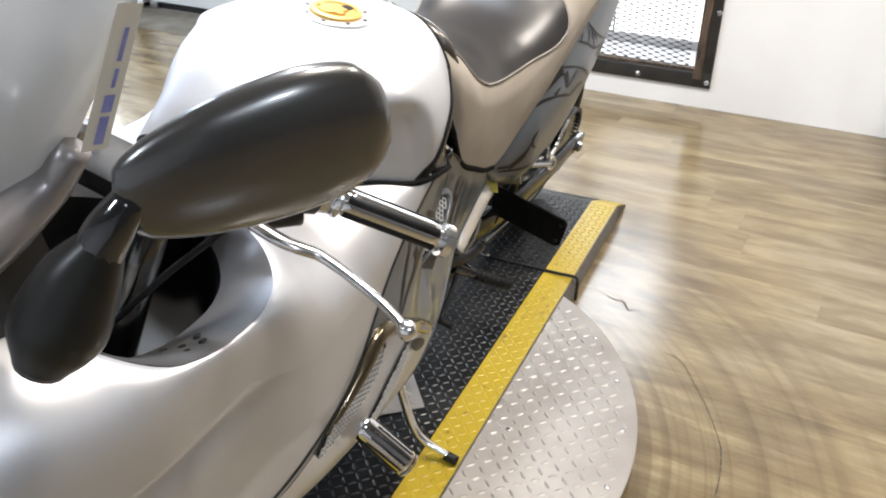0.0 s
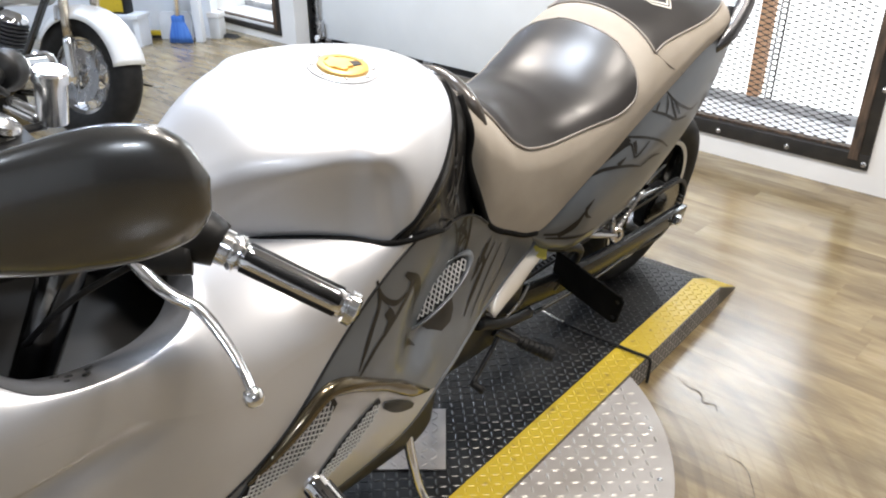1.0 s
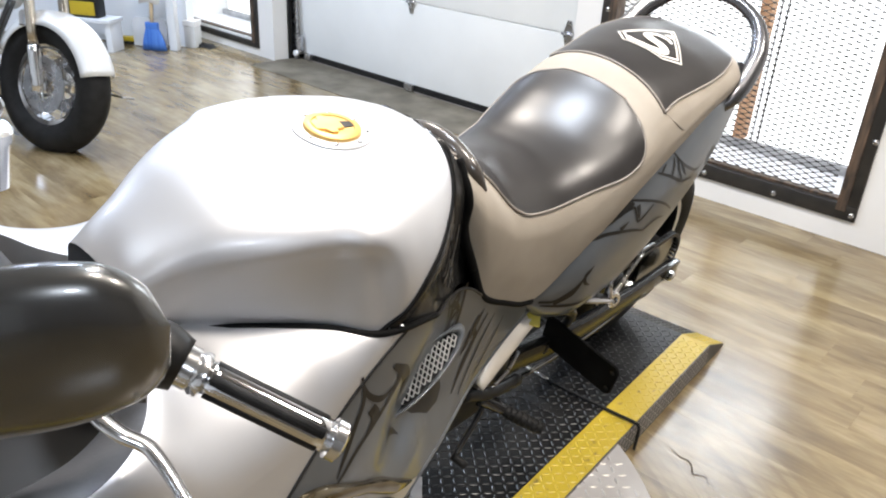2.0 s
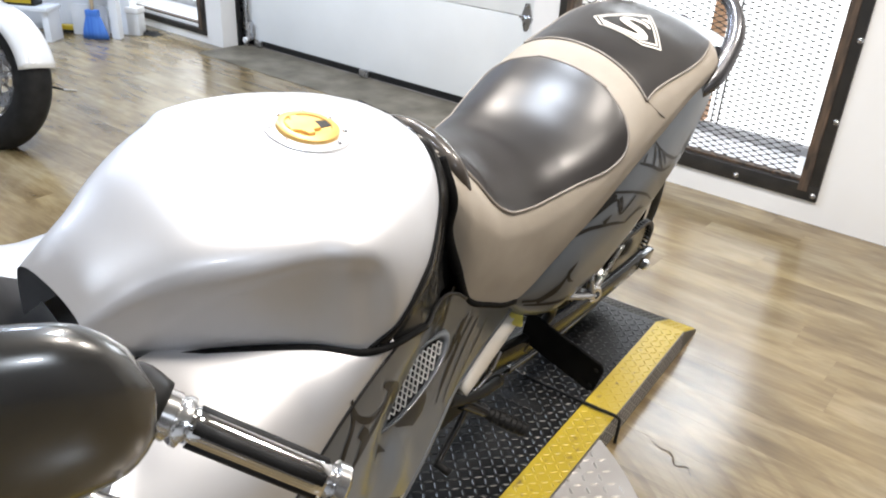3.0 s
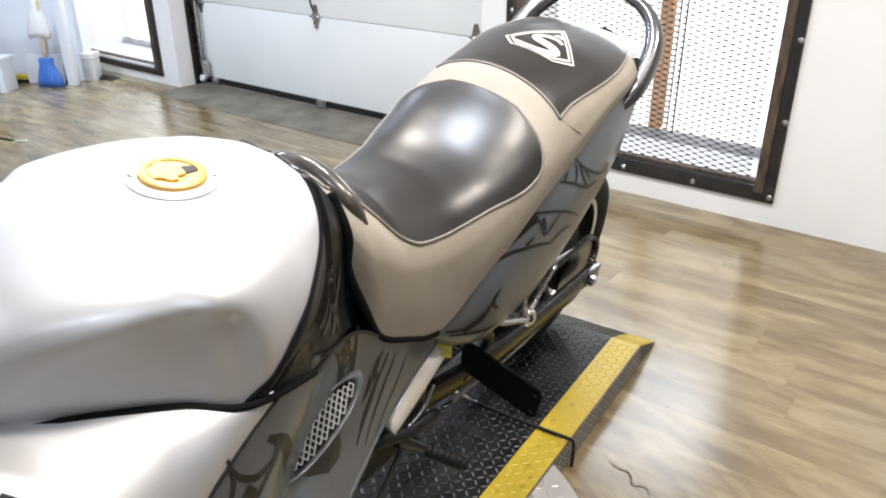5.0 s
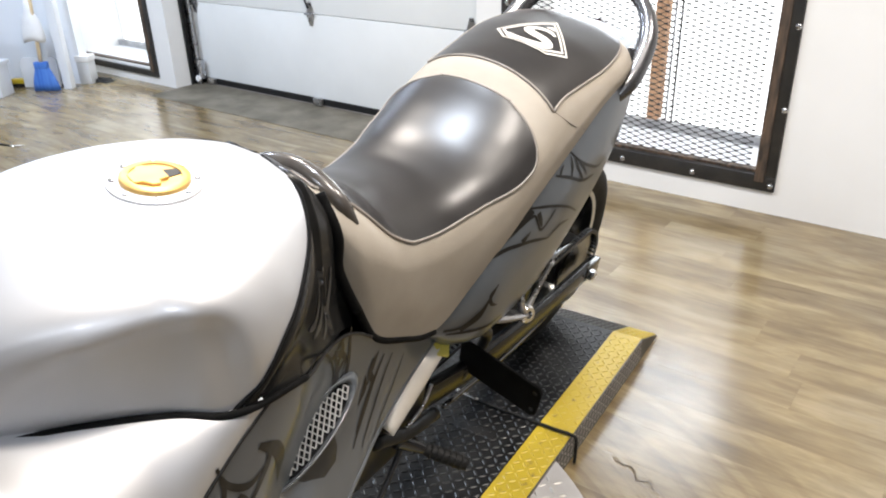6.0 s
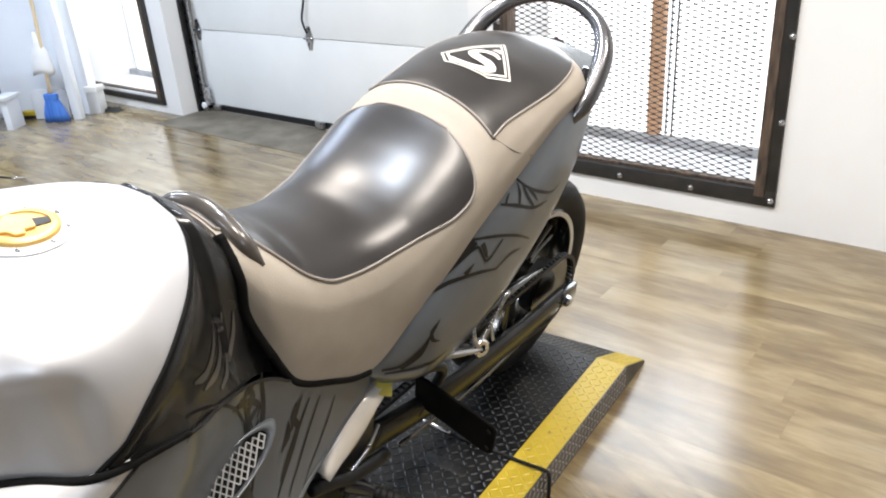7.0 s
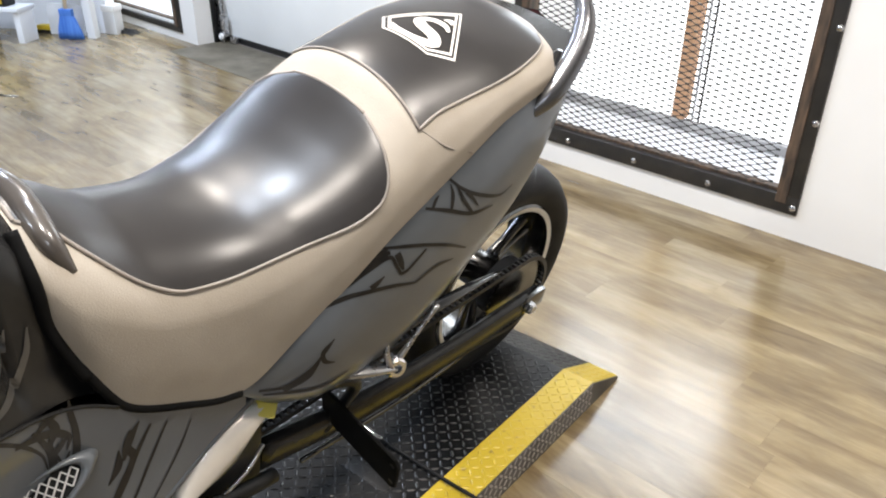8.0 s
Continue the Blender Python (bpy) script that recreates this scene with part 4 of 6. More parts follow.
# dark glossy panel between the tank and the seat
def cover_row(y):
    zb = rear_top_z(max(y, 0.31)) - 0.003
    tuck = 1 - 0.16 * max(0, (y - 0.47) / 0.1) ** 1.5
    low = ((body_x(y, zb) - 0.002) * tuck, zb)
    if y < 0.494:
        ze = tank_low(y)
        xe, zc = tank_x(y, ze) - 0.0005, top_z(y) - 0.03
        zc = min(zc, ze + 0.05)
        prof = [(0, zc), (xe * 0.55, min(zc, ze + 0.01)), (xe - 0.012, ze - 0.002), (xe, ze - 0.0035)]
    else:
        zc = spline([0.494, 0.52, 0.56, 0.60], [1.0025, 0.988, 0.945, 0.905])(y)
        xe, ze = spline([0.494, 0.54, 0.60], [0.075, 0.088, 0.105])(y), zc - spline([0.494, 0.54, 0.60], [0.004, 0.03, 0.05])(y)
        prof = [(0, zc), (xe * 0.55, zc - 0.3 * (zc - ze)), (xe - 0.012, ze + 0.004), (xe, ze - 0.003)]
    h, dx = prof[-1][1] - zb, low[0] - prof[-1][0]
    bow = 0.010 * min(1, h / 0.08)
    prof += [(prof[-1][0] + dx * 0.3 + bow * 0.4, prof[-1][1] - 0.2 * h), (prof[-1][0] + dx * 0.62 - bow * 0.4, prof[-1][1] - 0.5 * h), (prof[-1][0] + dx * 0.85 - bow * 0.6, prof[-1][1] - 0.8 * h), low]
    return path_points([(x, y, z) for x, z in prof], 30)


rows = []
for y in np.linspace(0.262, 0.595, 50):
    c = cover_row(y)
    rows.append([Vector((-v.x, v.y, v.z)) for v in c[:0:-1]] + c)
grid("frame_cover", rows, COVER, bike, "glossy dark grey cover between tank and seat")


def cover_uv(y, z, off):
    """Place on the cover's side at a height, a little proud of it."""
    c = cover_row(y)
    i = len(c) - 1
    while i > 1 and c[i].z < z:
        i -= 1
    a, b = c[i], c[min(i + 1, len(c) - 1)]
    f = 0 if abs(a.z - b.z) < 1e-6 else min(1, max(0, (z - a.z) / (b.z - a.z)))
    p = a.lerp(b, f)
    return Vector((p.x + off * 1.6, p.y, p.z + off * 0.6))


for s in (1, -1):
    seam_strip("cover_seam", [(y, rear_top_z(y)) for y in (0.33, 0.36, 0.42, 0.5, 0.56, 0.6)], 0.0028, BLACK, s, 0.001)
# seat
SEAT_Y = [0.55, 0.578, 0.61, 0.68, 0.78, 0.88, 0.98, 1.05, 1.10, 1.18, 1.3, 1.4, 1.46, 1.485]
seat_top = spline(SEAT_Y, [0.955, 0.95, 0.935, 0.892, 0.877, 0.894, 0.934, 0.978, 1.012, 1.030, 1.046, 1.048, 1.04, 1.02])
seat_w = spline(SEAT_Y, [0.112, 0.138, 0.148, 0.154, 0.162, 0.175, 0.184, 0.185, 0.183, 0.182, 0.178, 0.168, 0.135, 0.07])
seat_low = spline(SEAT_Y, [0.84, 0.765, 0.70, 0.655, 0.618, 0.69, 0.765, 0.815, 0.84, 0.885, 0.945, 0.965, 0.975, 0.98])

# hollow of the rider's place
DIP = spline([0.5, 0.70, 0.78, 0.85, 0.92, 0.98, 1.02, 1.055, 1.6], [0.0, 0.0, -0.007, -0.0165, -0.0165, -0.0115, -0.006, 0.0, 0.0])


def seat_curve(y):
    zt, zb, w = seat_top(y), seat_low(y), seat_w(y)
    k = min(1.0, (zt - zb) / 0.2)
    h = 0.122 * k * (1 + 0.22 * min(1, max(0, (y - 1.02) / 0.12)))
    prof = [(w * 0.99 * math.sin(a), zt - h * (1 - math.cos(a))) for a in np.linspace(0, 1.36, 12)]
    prof = [(x, z + DIP(y) * max(0, 1 - (x / (w * 0.9)) ** 2) ** 1.5) for x, z in prof]
    prof += [(w * 1.0, zb + (zt - zb) * 0.3), (w * 0.985, zb)]
    return path_points([(x, y, z) for x, z in prof], 40)


rows = []
for y in np.linspace(0.55, 1.485, 96):
    c = seat_curve(y)
    rows.append([Vector((-v.x, v.y, v.z)) for v in c[:0:-1]] + c)
seat = grid("seat", rows, TAN, bike, "tan vinyl two-step seat with black panels")


def seat_at(y, drop):
    """Place on the seat, drop metres below its crest, and its outward normal."""
    c = seat_curve(y)
    zt = seat_top(y)
    i = 1
    while i < len(c) - 2 and zt - c[i].z < drop:
        i += 1
    a, b = c[i - 1], c[i]
    f = 0 if abs(a.z - b.z) < 1e-9 else min(1, max(0, (zt - drop - a.z) / (b.z - a.z)))
    return a + (b - a) * f


def seat_panel(name, ys, drops, label):
    drop = spline(ys, drops)
    rows, n = [], 14
    edge = []
    for y in np.linspace(ys[0], ys[-1], 50):
        e = seat_at(y, drop(y))
        half = []
        c = seat_curve(y)
        lim = e.x
        for k in range(n + 1):
            x = lim * k / n
            i = 1
            while i < len(c) - 1 and c[i].x < x:
                i += 1
            f = (x - c[i - 1].x) / max(1e-9, c[i].x - c[i - 1].x)
            p = c[i - 1] + (c[i] - c[i - 1]) * min(1, f)
            half.append(Vector((p.x + 0.0018 * k / n, p.y, p.z + 0.0028)))
        edge.append(half[-1])
        rows.append([Vector((-v.x, v.y, v.z)) for v in half[:0:-1]] + half)
    ob = grid(name, rows, BLACKVINYL, seat, label)
    for s in (1, -1):
        tube("piping", [(s * (p.x + 0.0005), p.y, p.z - 0.002) for p in edge], 0.0028, PIPING, ob, 60, 6)
    for r in (rows[0], rows[-1]):
        tube("piping", [(p.x, p.y, p.z - 0.002) for p in r], 0.0028, PIPING, ob, 40, 6)
    return ob


seat_panel("rider_panel", [0.556, 0.585, 0.60, 0.63, 0.672, 0.712, 0.80, 0.905, 0.985, 1.005, 1.022, 1.038, 1.05], [0.006, 0.012, 0.02, 0.034, 0.047, 0.057, 0.057, 0.062, 0.072, 0.072, 0.062, 0.036, 0.010], "smooth black vinyl rider panel")
seat_panel("passenger_panel", [1.098, 1.15, 1.25, 1.36, 1.42, 1.455], [0.05, 0.046, 0.042, 0.03, 0.02, 0.006], "smooth black vinyl passenger panel")
for s in (1, -1):
    c = seat_curve(1.098)
    tube("piping", [(s * (seat_at(1.1, 0.05).x + 0.001), 1.1, seat_at(1.1, 0.05).z), (s * (seat_at(1.14, 0.09).x + 0.001), 1.14, seat_at(1.14, 0.09).z), (s * (seat_at(1.205, 0.14).x + 0.001), 1.205, seat_at(1.205, 0.14).z)], 0.0016, PIPING, seat, 16, 6)
    # black beads put in for the shaded gap round the seat nose
    tube("seat_gap_shade", [(s * (seat_w(y) * 0.985 - 0.002), y, seat_low(y) - 0.004) for y in (0.558, 0.575, 0.59, 0.61, 0.64, 0.69, 0.74, 0.78)], 0.007, MATTBLACK, bike, 30, 8, "black bead painting the shade of the gap under the seat nose")
    tube("seat_gap_shade", [(s * 0.07, 0.543, 0.955), (s * 0.108, 0.545, 0.90), (s * 0.112, 0.549, 0.84), (s * 0.136, 0.572, 0.765)], 0.008, MATTBLACK, bike, 30, 8)
roll = tube("seat_nose_roll", [(0.106, 0.588, 0.9), (0.08, 0.577, 0.93), (0.04, 0.577, 0.946), (0.0, 0.579, 0.95), (-0.04, 0.577, 0.946), (-0.08, 0.577, 0.93), (-0.106, 0.588, 0.9)], [0.005, 0.0145, 0.0165, 0.017, 0.0165, 0.0145, 0.005], ROLL, seat, 60, 14, "glossy dark rolled lip at the seat nose")
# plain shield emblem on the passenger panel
def emb(x, y):
    c = seat_curve(y)
    i = 1
    while i < len(c) - 1 and c[i].x < abs(x):
        i += 1
    f = (abs(x) - c[i - 1].x) / max(1e-9, c[i].x - c[i - 1].x)
    return Vector((x, y, (c[i - 1] + (c[i] - c[i - 1]) * f).z + 0.0042))


def emblem(name, a, b, c, d, n=8):
    """A printed bar between the lines a-b and d-c, laid on the seat."""
    a, b, c, d = (Vector(v) for v in (a, b, c, d))
    rows = []
    for i in range(n + 1):
        p, q = a.lerp(b, i / n), d.lerp(c, i / n)
        rows.append([emb(*p.lerp(q, k / 2)) for k in range(3)])
    return grid(name, rows, CREAM, seat)


SH = [(-0.040, 1.190), (0.064, 1.190), (0.098, 1.220), (0.006, 1.335), (-0.074, 1.224)]
for i in range(5):
    a, b, ctr = Vector(SH[i]), Vector(SH[(i + 1) % 5]), Vector((0.012, 1.242))
    for s0, s1 in ((1.0, 0.94), (0.87, 0.80)):
        emblem("emblem_border", ctr + (a - ctr) * s0, ctr + (b - ctr) * s0, ctr + (b - ctr) * s1, ctr + (a - ctr) * s1)


def emblem_swirl(pts, widths):
    """A printed curved stroke of varying width on the passenger panel."""
    c = path_points([(x, y, 0) for x, y in pts], 36)
    w = spline(np.linspace(0, 1, len(widths)), widths)
    rows = []
    for i, p in enumerate(c):
        d = (c[min(i + 1, 35)] - c[max(i - 1, 0)]).normalized()
        rows.append([emb(p.x - d.y * w(i / 35) * q, p.y + d.x * w(i / 35) * q) for q in (-1, 0, 1)])
    return grid("emblem_swirl", rows, CREAM, seat)


emblem_swirl([(-0.042, 1.213), (-0.016, 1.205), (0.029, 1.206), (0.052, 1.217), (0.036, 1.232), (-0.001, 1.242), (-0.018, 1.255), (-0.003, 1.270), (0.024, 1.272), (0.042, 1.262)], [0.003, 0.005, 0.006, 0.009, 0.010, 0.010, 0.010, 0.007, 0.006, 0.003])
emblem_swirl([(0.029, 1.284), (0.018, 1.292), (0.009, 1.286)], [0.002, 0.006, 0.002])

# tail panels
TAIL_Y = [0.785, 0.85, 0.95, 1.05, 1.15, 1.25, 1.33, 1.40, 1.46, 1.5]
tail_low = spline(TAIL_Y, [0.585, 0.537, 0.523, 0.528, 0.568, 0.622, 0.674, 0.734, 0.818, 0.90])
tail_high = spline(TAIL_Y, [0.615, 0.675, 0.752, 0.822, 0.872, 0.922, 0.957, 0.972, 0.967, 0.95])
tail_w = spline([0.785, 0.85, 0.92, 1.1, 1.3, 1.42, 1.5], [0.146, 0.178, 0.204, 0.206, 0.194, 0.178, 0.155])
tail_bow = spline([0.0, 0.12, 0.3, 0.55, 0.8, 1.0], [0.86, 0.95, 0.995, 1.0, 0.955, 0.85])


def tail_point(y, f, off=0.0, side=1):
    a, b, w = tail_low(y), tail_high(y), tail_w(y)
    return Vector((side * (w * tail_bow(f) + off), y, a + (b - a) * f))


for s in (1, -1):
    grid("tail_panel", [[tail_point(y, f, 0, s) for f in np.linspace(0, 1, 16)] for y in np.linspace(0.785, 1.5, 60)], GREY, bike, "grey tail panel with dark airbrushed flames")
    grid("tail_underside", [[tail_point(y, 0, 0, s), tail_point(y, 0, -0.05, s) + Vector((0, 0, 0.02)), Vector((0, y, tail_low(y) + 0.05))] for y in np.linspace(0.8, 1.5, 40)], BLACK, bike)
    # rear corner of the tail
    grid("tail_end", [[Vector((s * x, y, z)) for x, y, z in ((0.148, 1.46, 0.985), (0.15, 1.5, 0.95), (0.142, 1.5, 0.90))], [Vector((s * x, y, z)) for x, y, z in ((0.10, 1.54, 1.01), (0.1, 1.57, 0.97), (0.1, 1.56, 0.92))], [Vector((s * x, y, z)) for x, y, z in ((0.0, 1.58, 1.02), (0.0, 1.62, 0.98), (0.0, 1.6, 0.93))]], GREY, bike, "grey tail end")
grid("tail_top", [[Vector((x, y, 1.0 + 0.02 * (1 - (x / 0.16) ** 2))) for x in np.linspace(-0.14, 0.14, 10)] for y in np.linspace(1.40, 1.56, 6)], COVER, bike, "glossy dark tail top")
# grab rail
RAIL_LINE = ((0.163, 1.375, 0.925), (0.17, 1.405, 0.95), (0.168, 1.45, 0.99), (0.153, 1.5, 1.04), (0.115, 1.54, 1.082), (0.06, 1.56, 1.106), (0.0, 1.566, 1.113))
tube("grab_rail", [(s * x, y, z) for s, pts in ((1, RAIL_LINE), (-1, RAIL_LINE[-2::-1])) for x, y, z in pts], [0.013, 0.022, 0.022, 0.021, 0.017, 0.015, 0.014, 0.015, 0.017, 0.021, 0.022, 0.022, 0.013], RAIL, bike, 80, 16, "silver grey curved grab rail", 1.0)
for s in (1, -1):
    tube("rail_mount", [(s * 0.14, 1.37, 0.965), (s * 0.142, 1.42, 0.985), (s * 0.135, 1.47, 1.005)], [0.012, 0.018, 0.012], GLOSSBLACK, bike, 14, 10)
boxed("tail_light", (-0.09, 1.56, 0.94), (0.09, 1.60, 0.985), REDLENS, bike, 0.012, "red tail light lens")


def blade(name, pts, widths, place, mat, parent, off=0.0009):
    """Airbrushed stroke laid on a panel: a tapering band along (u, v) points."""
    n = max(18, 8 * len(pts))
    c = path_points([(u, v, 0) for u, v in pts], n)
    w = spline(np.linspace(0, 1, len(widths)), widths)
    rows = []
    for i in range(n):
        d = (c[min(i + 1, n - 1)] - c[max(i - 1, 0)])
        d = Vector((d.x, d.y)).normalized()
        k = w(i / (n - 1))
        rows.append([place(c[i].x - d.y * k * q, c[i].y + d.x * k * q, off) for q in (-1, 0, 1)])
    return grid(name, rows, mat, parent)


# strokes on the tail: (y, height above the tail's low edge as a share)
def tail_uv(y, z, off):
    a, b = tail_low(y), tail_high(y)
    return tail_point(y, min(1, max(0, (z - a) / (b - a))), off)


for pts, ws in (
        ([(1.106, 0.835), (1.148, 0.822), (1.211, 0.796), (1.274, 0.787)], [0.002, 0.0035, 0.0035, 0.002]),
        ([(1.16, 0.869), (1.187, 0.847), (1.23, 0.824), (1.295, 0.801), (1.33, 0.808)], [0.002, 0.003, 0.0035, 0.003, 0.001]),
        ([(1.135, 0.849), (1.127, 0.842), (1.12, 0.832)], [0.001, 0.003, 0.003]),
        ([(1.161, 0.861), (1.163, 0.844), (1.158, 0.82)], [0.001, 0.004, 0.003]),
        ([(1.171, 0.862), (1.184, 0.833), (1.21, 0.799)], [0.001, 0.004, 0.003]),
        ([(1.193, 0.842), (1.212, 0.822), (1.226, 0.805)], [0.004, 0.003, 0.001]),
        ([(0.914, 0.725), (0.949, 0.751), (0.987, 0.777), (1.028, 0.789)], [0.002, 0.005, 0.005, 0.002]),
        ([(1.016, 0.793), (1.08, 0.782), (1.152, 0.757), (1.215, 0.722)], [0.002, 0.003, 0.003, 0.002]),
        ([(0.916, 0.725), (0.963, 0.733), (1.029, 0.726), (1.085, 0.71)], [0.003, 0.0035, 0.0035, 0.002]),
        ([(0.947, 0.744), (0.991, 0.764), (1.031, 0.776), (1.04, 0.76), (1.05, 0.741)], [0.002, 0.003, 0.003, 0.003, 0.003]),
        ([(1.05, 0.741), (1.063, 0.743), (1.082, 0.754), (1.103, 0.768)], [0.003, 0.003, 0.003, 0.002]),
        ([(0.991, 0.735), (1.005, 0.742), (1.017, 0.749)], [0.006, 0.004, 0.001]),
        ([(1.044, 0.779), (1.049, 0.764), (1.055, 0.747)], [0.006, 0.006, 0.002]),
        ([(1.085, 0.71), (1.133, 0.722), (1.18, 0.715)], [0.003, 0.004, 0.001]),
        ([(0.95, 0.749), (0.985, 0.773), (1.032, 0.784)], [0.005, 0.008, 0.003]),
        ([(0.811, 0.597), (0.847, 0.597), (0.88, 0.624), (0.901, 0.652), (0.92, 0.674)], [0.003, 0.0035, 0.003, 0.0025, 0.001]),
        ([(0.92, 0.674), (0.901, 0.656), (0.902, 0.638), (0.921, 0.627)], [0.001, 0.003, 0.004, 0.001]),
        ([(0.817, 0.587), (0.878, 0.58), (0.953, 0.585)], [0.002, 0.004, 0.001]),
        ([(0.845, 0.589), (0.876, 0.61), (0.893, 0.638)], [0.006, 0.006, 0.002]),
        ([(0.798, 0.612), (0.829, 0.638), (0.855, 0.673), (0.879, 0.697)], [0.001, 0.002, 0.002, 0.001])):
    blade("flame_graphic", pts, ws, tail_uv, FLAME, bike)
# strokes on the side fairing: (y, z)
fair_uv = lambda y, z, off: body_point(y, z, off)
for pts, ws in (
        ([(0.205, 0.808), (0.209, 0.767), (0.193, 0.737), (0.151, 0.681)], [0.002, 0.004, 0.005, 0.001]),
        ([(0.203, 0.807), (0.217, 0.773), (0.247, 0.748), (0.278, 0.75)], [0.001, 0.004, 0.005, 0.003]),
        ([(0.29, 0.77), (0.278, 0.744), (0.233, 0.714), (0.19, 0.696), (0.142, 0.666)], [0.006, 0.005, 0.004, 0.004, 0.001]),
        ([(0.225, 0.745), (0.235, 0.725), (0.215, 0.705)], [0.008, 0.009, 0.004]),
        ([(0.27, 0.79), (0.30, 0.76), (0.315, 0.72), (0.32, 0.67)], [0.004, 0.010, 0.010, 0.002]),
        ([(0.538, 0.752), (0.543, 0.696), (0.531, 0.633), (0.51, 0.588), (0.49, 0.557)], [0.002, 0.0035, 0.004, 0.004, 0.002]),
        ([(0.64, 0.644), (0.616, 0.607), (0.593, 0.569), (0.565, 0.538), (0.541, 0.517)], [0.002, 0.0035, 0.004, 0.0035, 0.002]),
        ([(0.611, 0.652), (0.603, 0.627), (0.61, 0.602), (0.583, 0.565), (0.555, 0.535)], [0.002, 0.006, 0.005, 0.004, 0.001]),
        ([(0.664, 0.632), (0.632, 0.579), (0.598, 0.53), (0.565, 0.5)], [0.0015, 0.0025, 0.0025, 0.0015]),
        ([(0.512, 0.758), (0.52, 0.726), (0.509, 0.706), (0.521, 0.664)], [0.003, 0.006, 0.005, 0.001]),
        ([(0.492, 0.751), (0.509, 0.699), (0.51, 0.649), (0.506, 0.608)], [0.002, 0.004, 0.006, 0.003]),
        ([(0.701, 0.608), (0.681, 0.57), (0.646, 0.524), (0.608, 0.485)], [0.001, 0.002, 0.002, 0.001]),
        ([(0.47, 0.75), (0.51, 0.73), (0.535, 0.70), (0.53, 0.68)], [0.003, 0.006, 0.005, 0.001]),
        ([(0.541, 0.76), (0.546, 0.698), (0.541, 0.653), (0.515, 0.596), (0.481, 0.548)], [0.0015, 0.0022, 0.0022, 0.002, 0.001]),
        ([(0.359, 0.813), (0.382, 0.83), (0.424, 0.806), (0.468, 0.759), (0.498, 0.704), (0.504, 0.665)], [0.001, 0.002, 0.0025, 0.0025, 0.002, 0.001]),
        ([(0.533, 0.754), (0.506, 0.749), (0.49, 0.738)], [0.001, 0.006, 0.001]),
        ([(0.537, 0.706), (0.521, 0.693), (0.507, 0.675)], [0.001, 0.006, 0.001]),
        ([(0.533, 0.675), (0.521, 0.652), (0.509, 0.63)], [0.001, 0.005, 0.001]),
        ([(0.625, 0.66), (0.607, 0.634), (0.596, 0.605)], [0.001, 0.007, 0.002]),
        ([(0.592, 0.628), (0.587, 0.6), (0.57, 0.58)], [0.001, 0.006, 0.001]),
        ([(0.30, 0.64), (0.31, 0.61), (0.335, 0.59), (0.35, 0.575)], [0.004, 0.008, 0.006, 0.001])):
    blade("flame_graphic", pts, ws, fair_uv, FLAME, bike)

for pts, ws in (
        ([(0.40, 0.86), (0.43, 0.845), (0.455, 0.855), (0.475, 0.885)], [0.002, 0.006, 0.005, 0.001]),
        ([(0.42, 0.83), (0.455, 0.825), (0.485, 0.845), (0.50, 0.875)], [0.002, 0.006, 0.006, 0.001]),
        ([(0.455, 0.80), (0.485, 0.805), (0.515, 0.83), (0.525, 0.86)], [0.002, 0.006, 0.005, 0.001])):
    blade("flame_graphic", pts, ws, cover_uv, FLAMEGREY, bike)

# ---- rear wheel, swingarm, chain ----
AX = Vector((-0.03, 1.652, 0.311))
whl = axis_pose(AX, (1, 0, 0))
tyre = lathe("rear_tyre", [(r, h * 0.84) for r, h in ((0.216, -0.06), (0.235, -0.078), (0.262, -0.088), (0.285, -0.078), (0.302, -0.05), (0.309, -0.02), (0.311, 0), (0.309, 0.02), (0.302, 0.05), (0.285, 0.078), (0.262, 0.088), (0.235, 0.078), (0.216, 0.06))], RUBBER, bike, whl, 96, "black sport rear tyre")
for k in range(26):
    a = 2 * math.pi * k / 26
    rows = []
    for q in np.linspace(0, 1, 7):
        x, w = AX.x + (0.015 + 0.05 * q) * (1 if k % 2 else -1), 0.0035 * (1 - abs(2 * q - 1) ** 2) + 0.0006
        r = spline([0, 0.02, 0.05, 0.078], [0.3114, 0.3094, 0.3024, 0.2856])(abs(x - AX.x) * 1.15)
        b = a + 0.22 * q
        rows.append([Vector((x, AX.y + r * math.cos(b + e * w / 0.31), AX.z + r * math.sin(b + e * w / 0.31))) for e in (-1, 1)])
    grid("tread_groove", rows, BLACK, tyre).parent = bike
rim = lathe("rear_rim", [(r, h * 0.84) for r, h in ((0.185, -0.07), (0.216, -0.073), (0.2225, -0.068), (0.2225, -0.06), (0.205, -0.05), (0.2, 0.0), (0.205, 0.05), (0.2225, 0.06), (0.2225, 0.068), (0.216, 0.073), (0.203, 0.07), (0.196, 0.05), (0.19, 0.0), (0.185, -0.07))], DARKCHROME, bike, whl, 96, "dark polished rear rim")
lathe("rim_stripe", [(0.2035, 0.06), (0.2165, 0.063)], CREAM, bike, whl, 96, "cream rim stripe")
lathe("hub", [(0.0, 0.06), (0.045, 0.06), (0.05, 0.045), (0.05, -0.045), (0.045, -0.06), (0, -0.06)], DARKCHROME, bike, whl, 40)
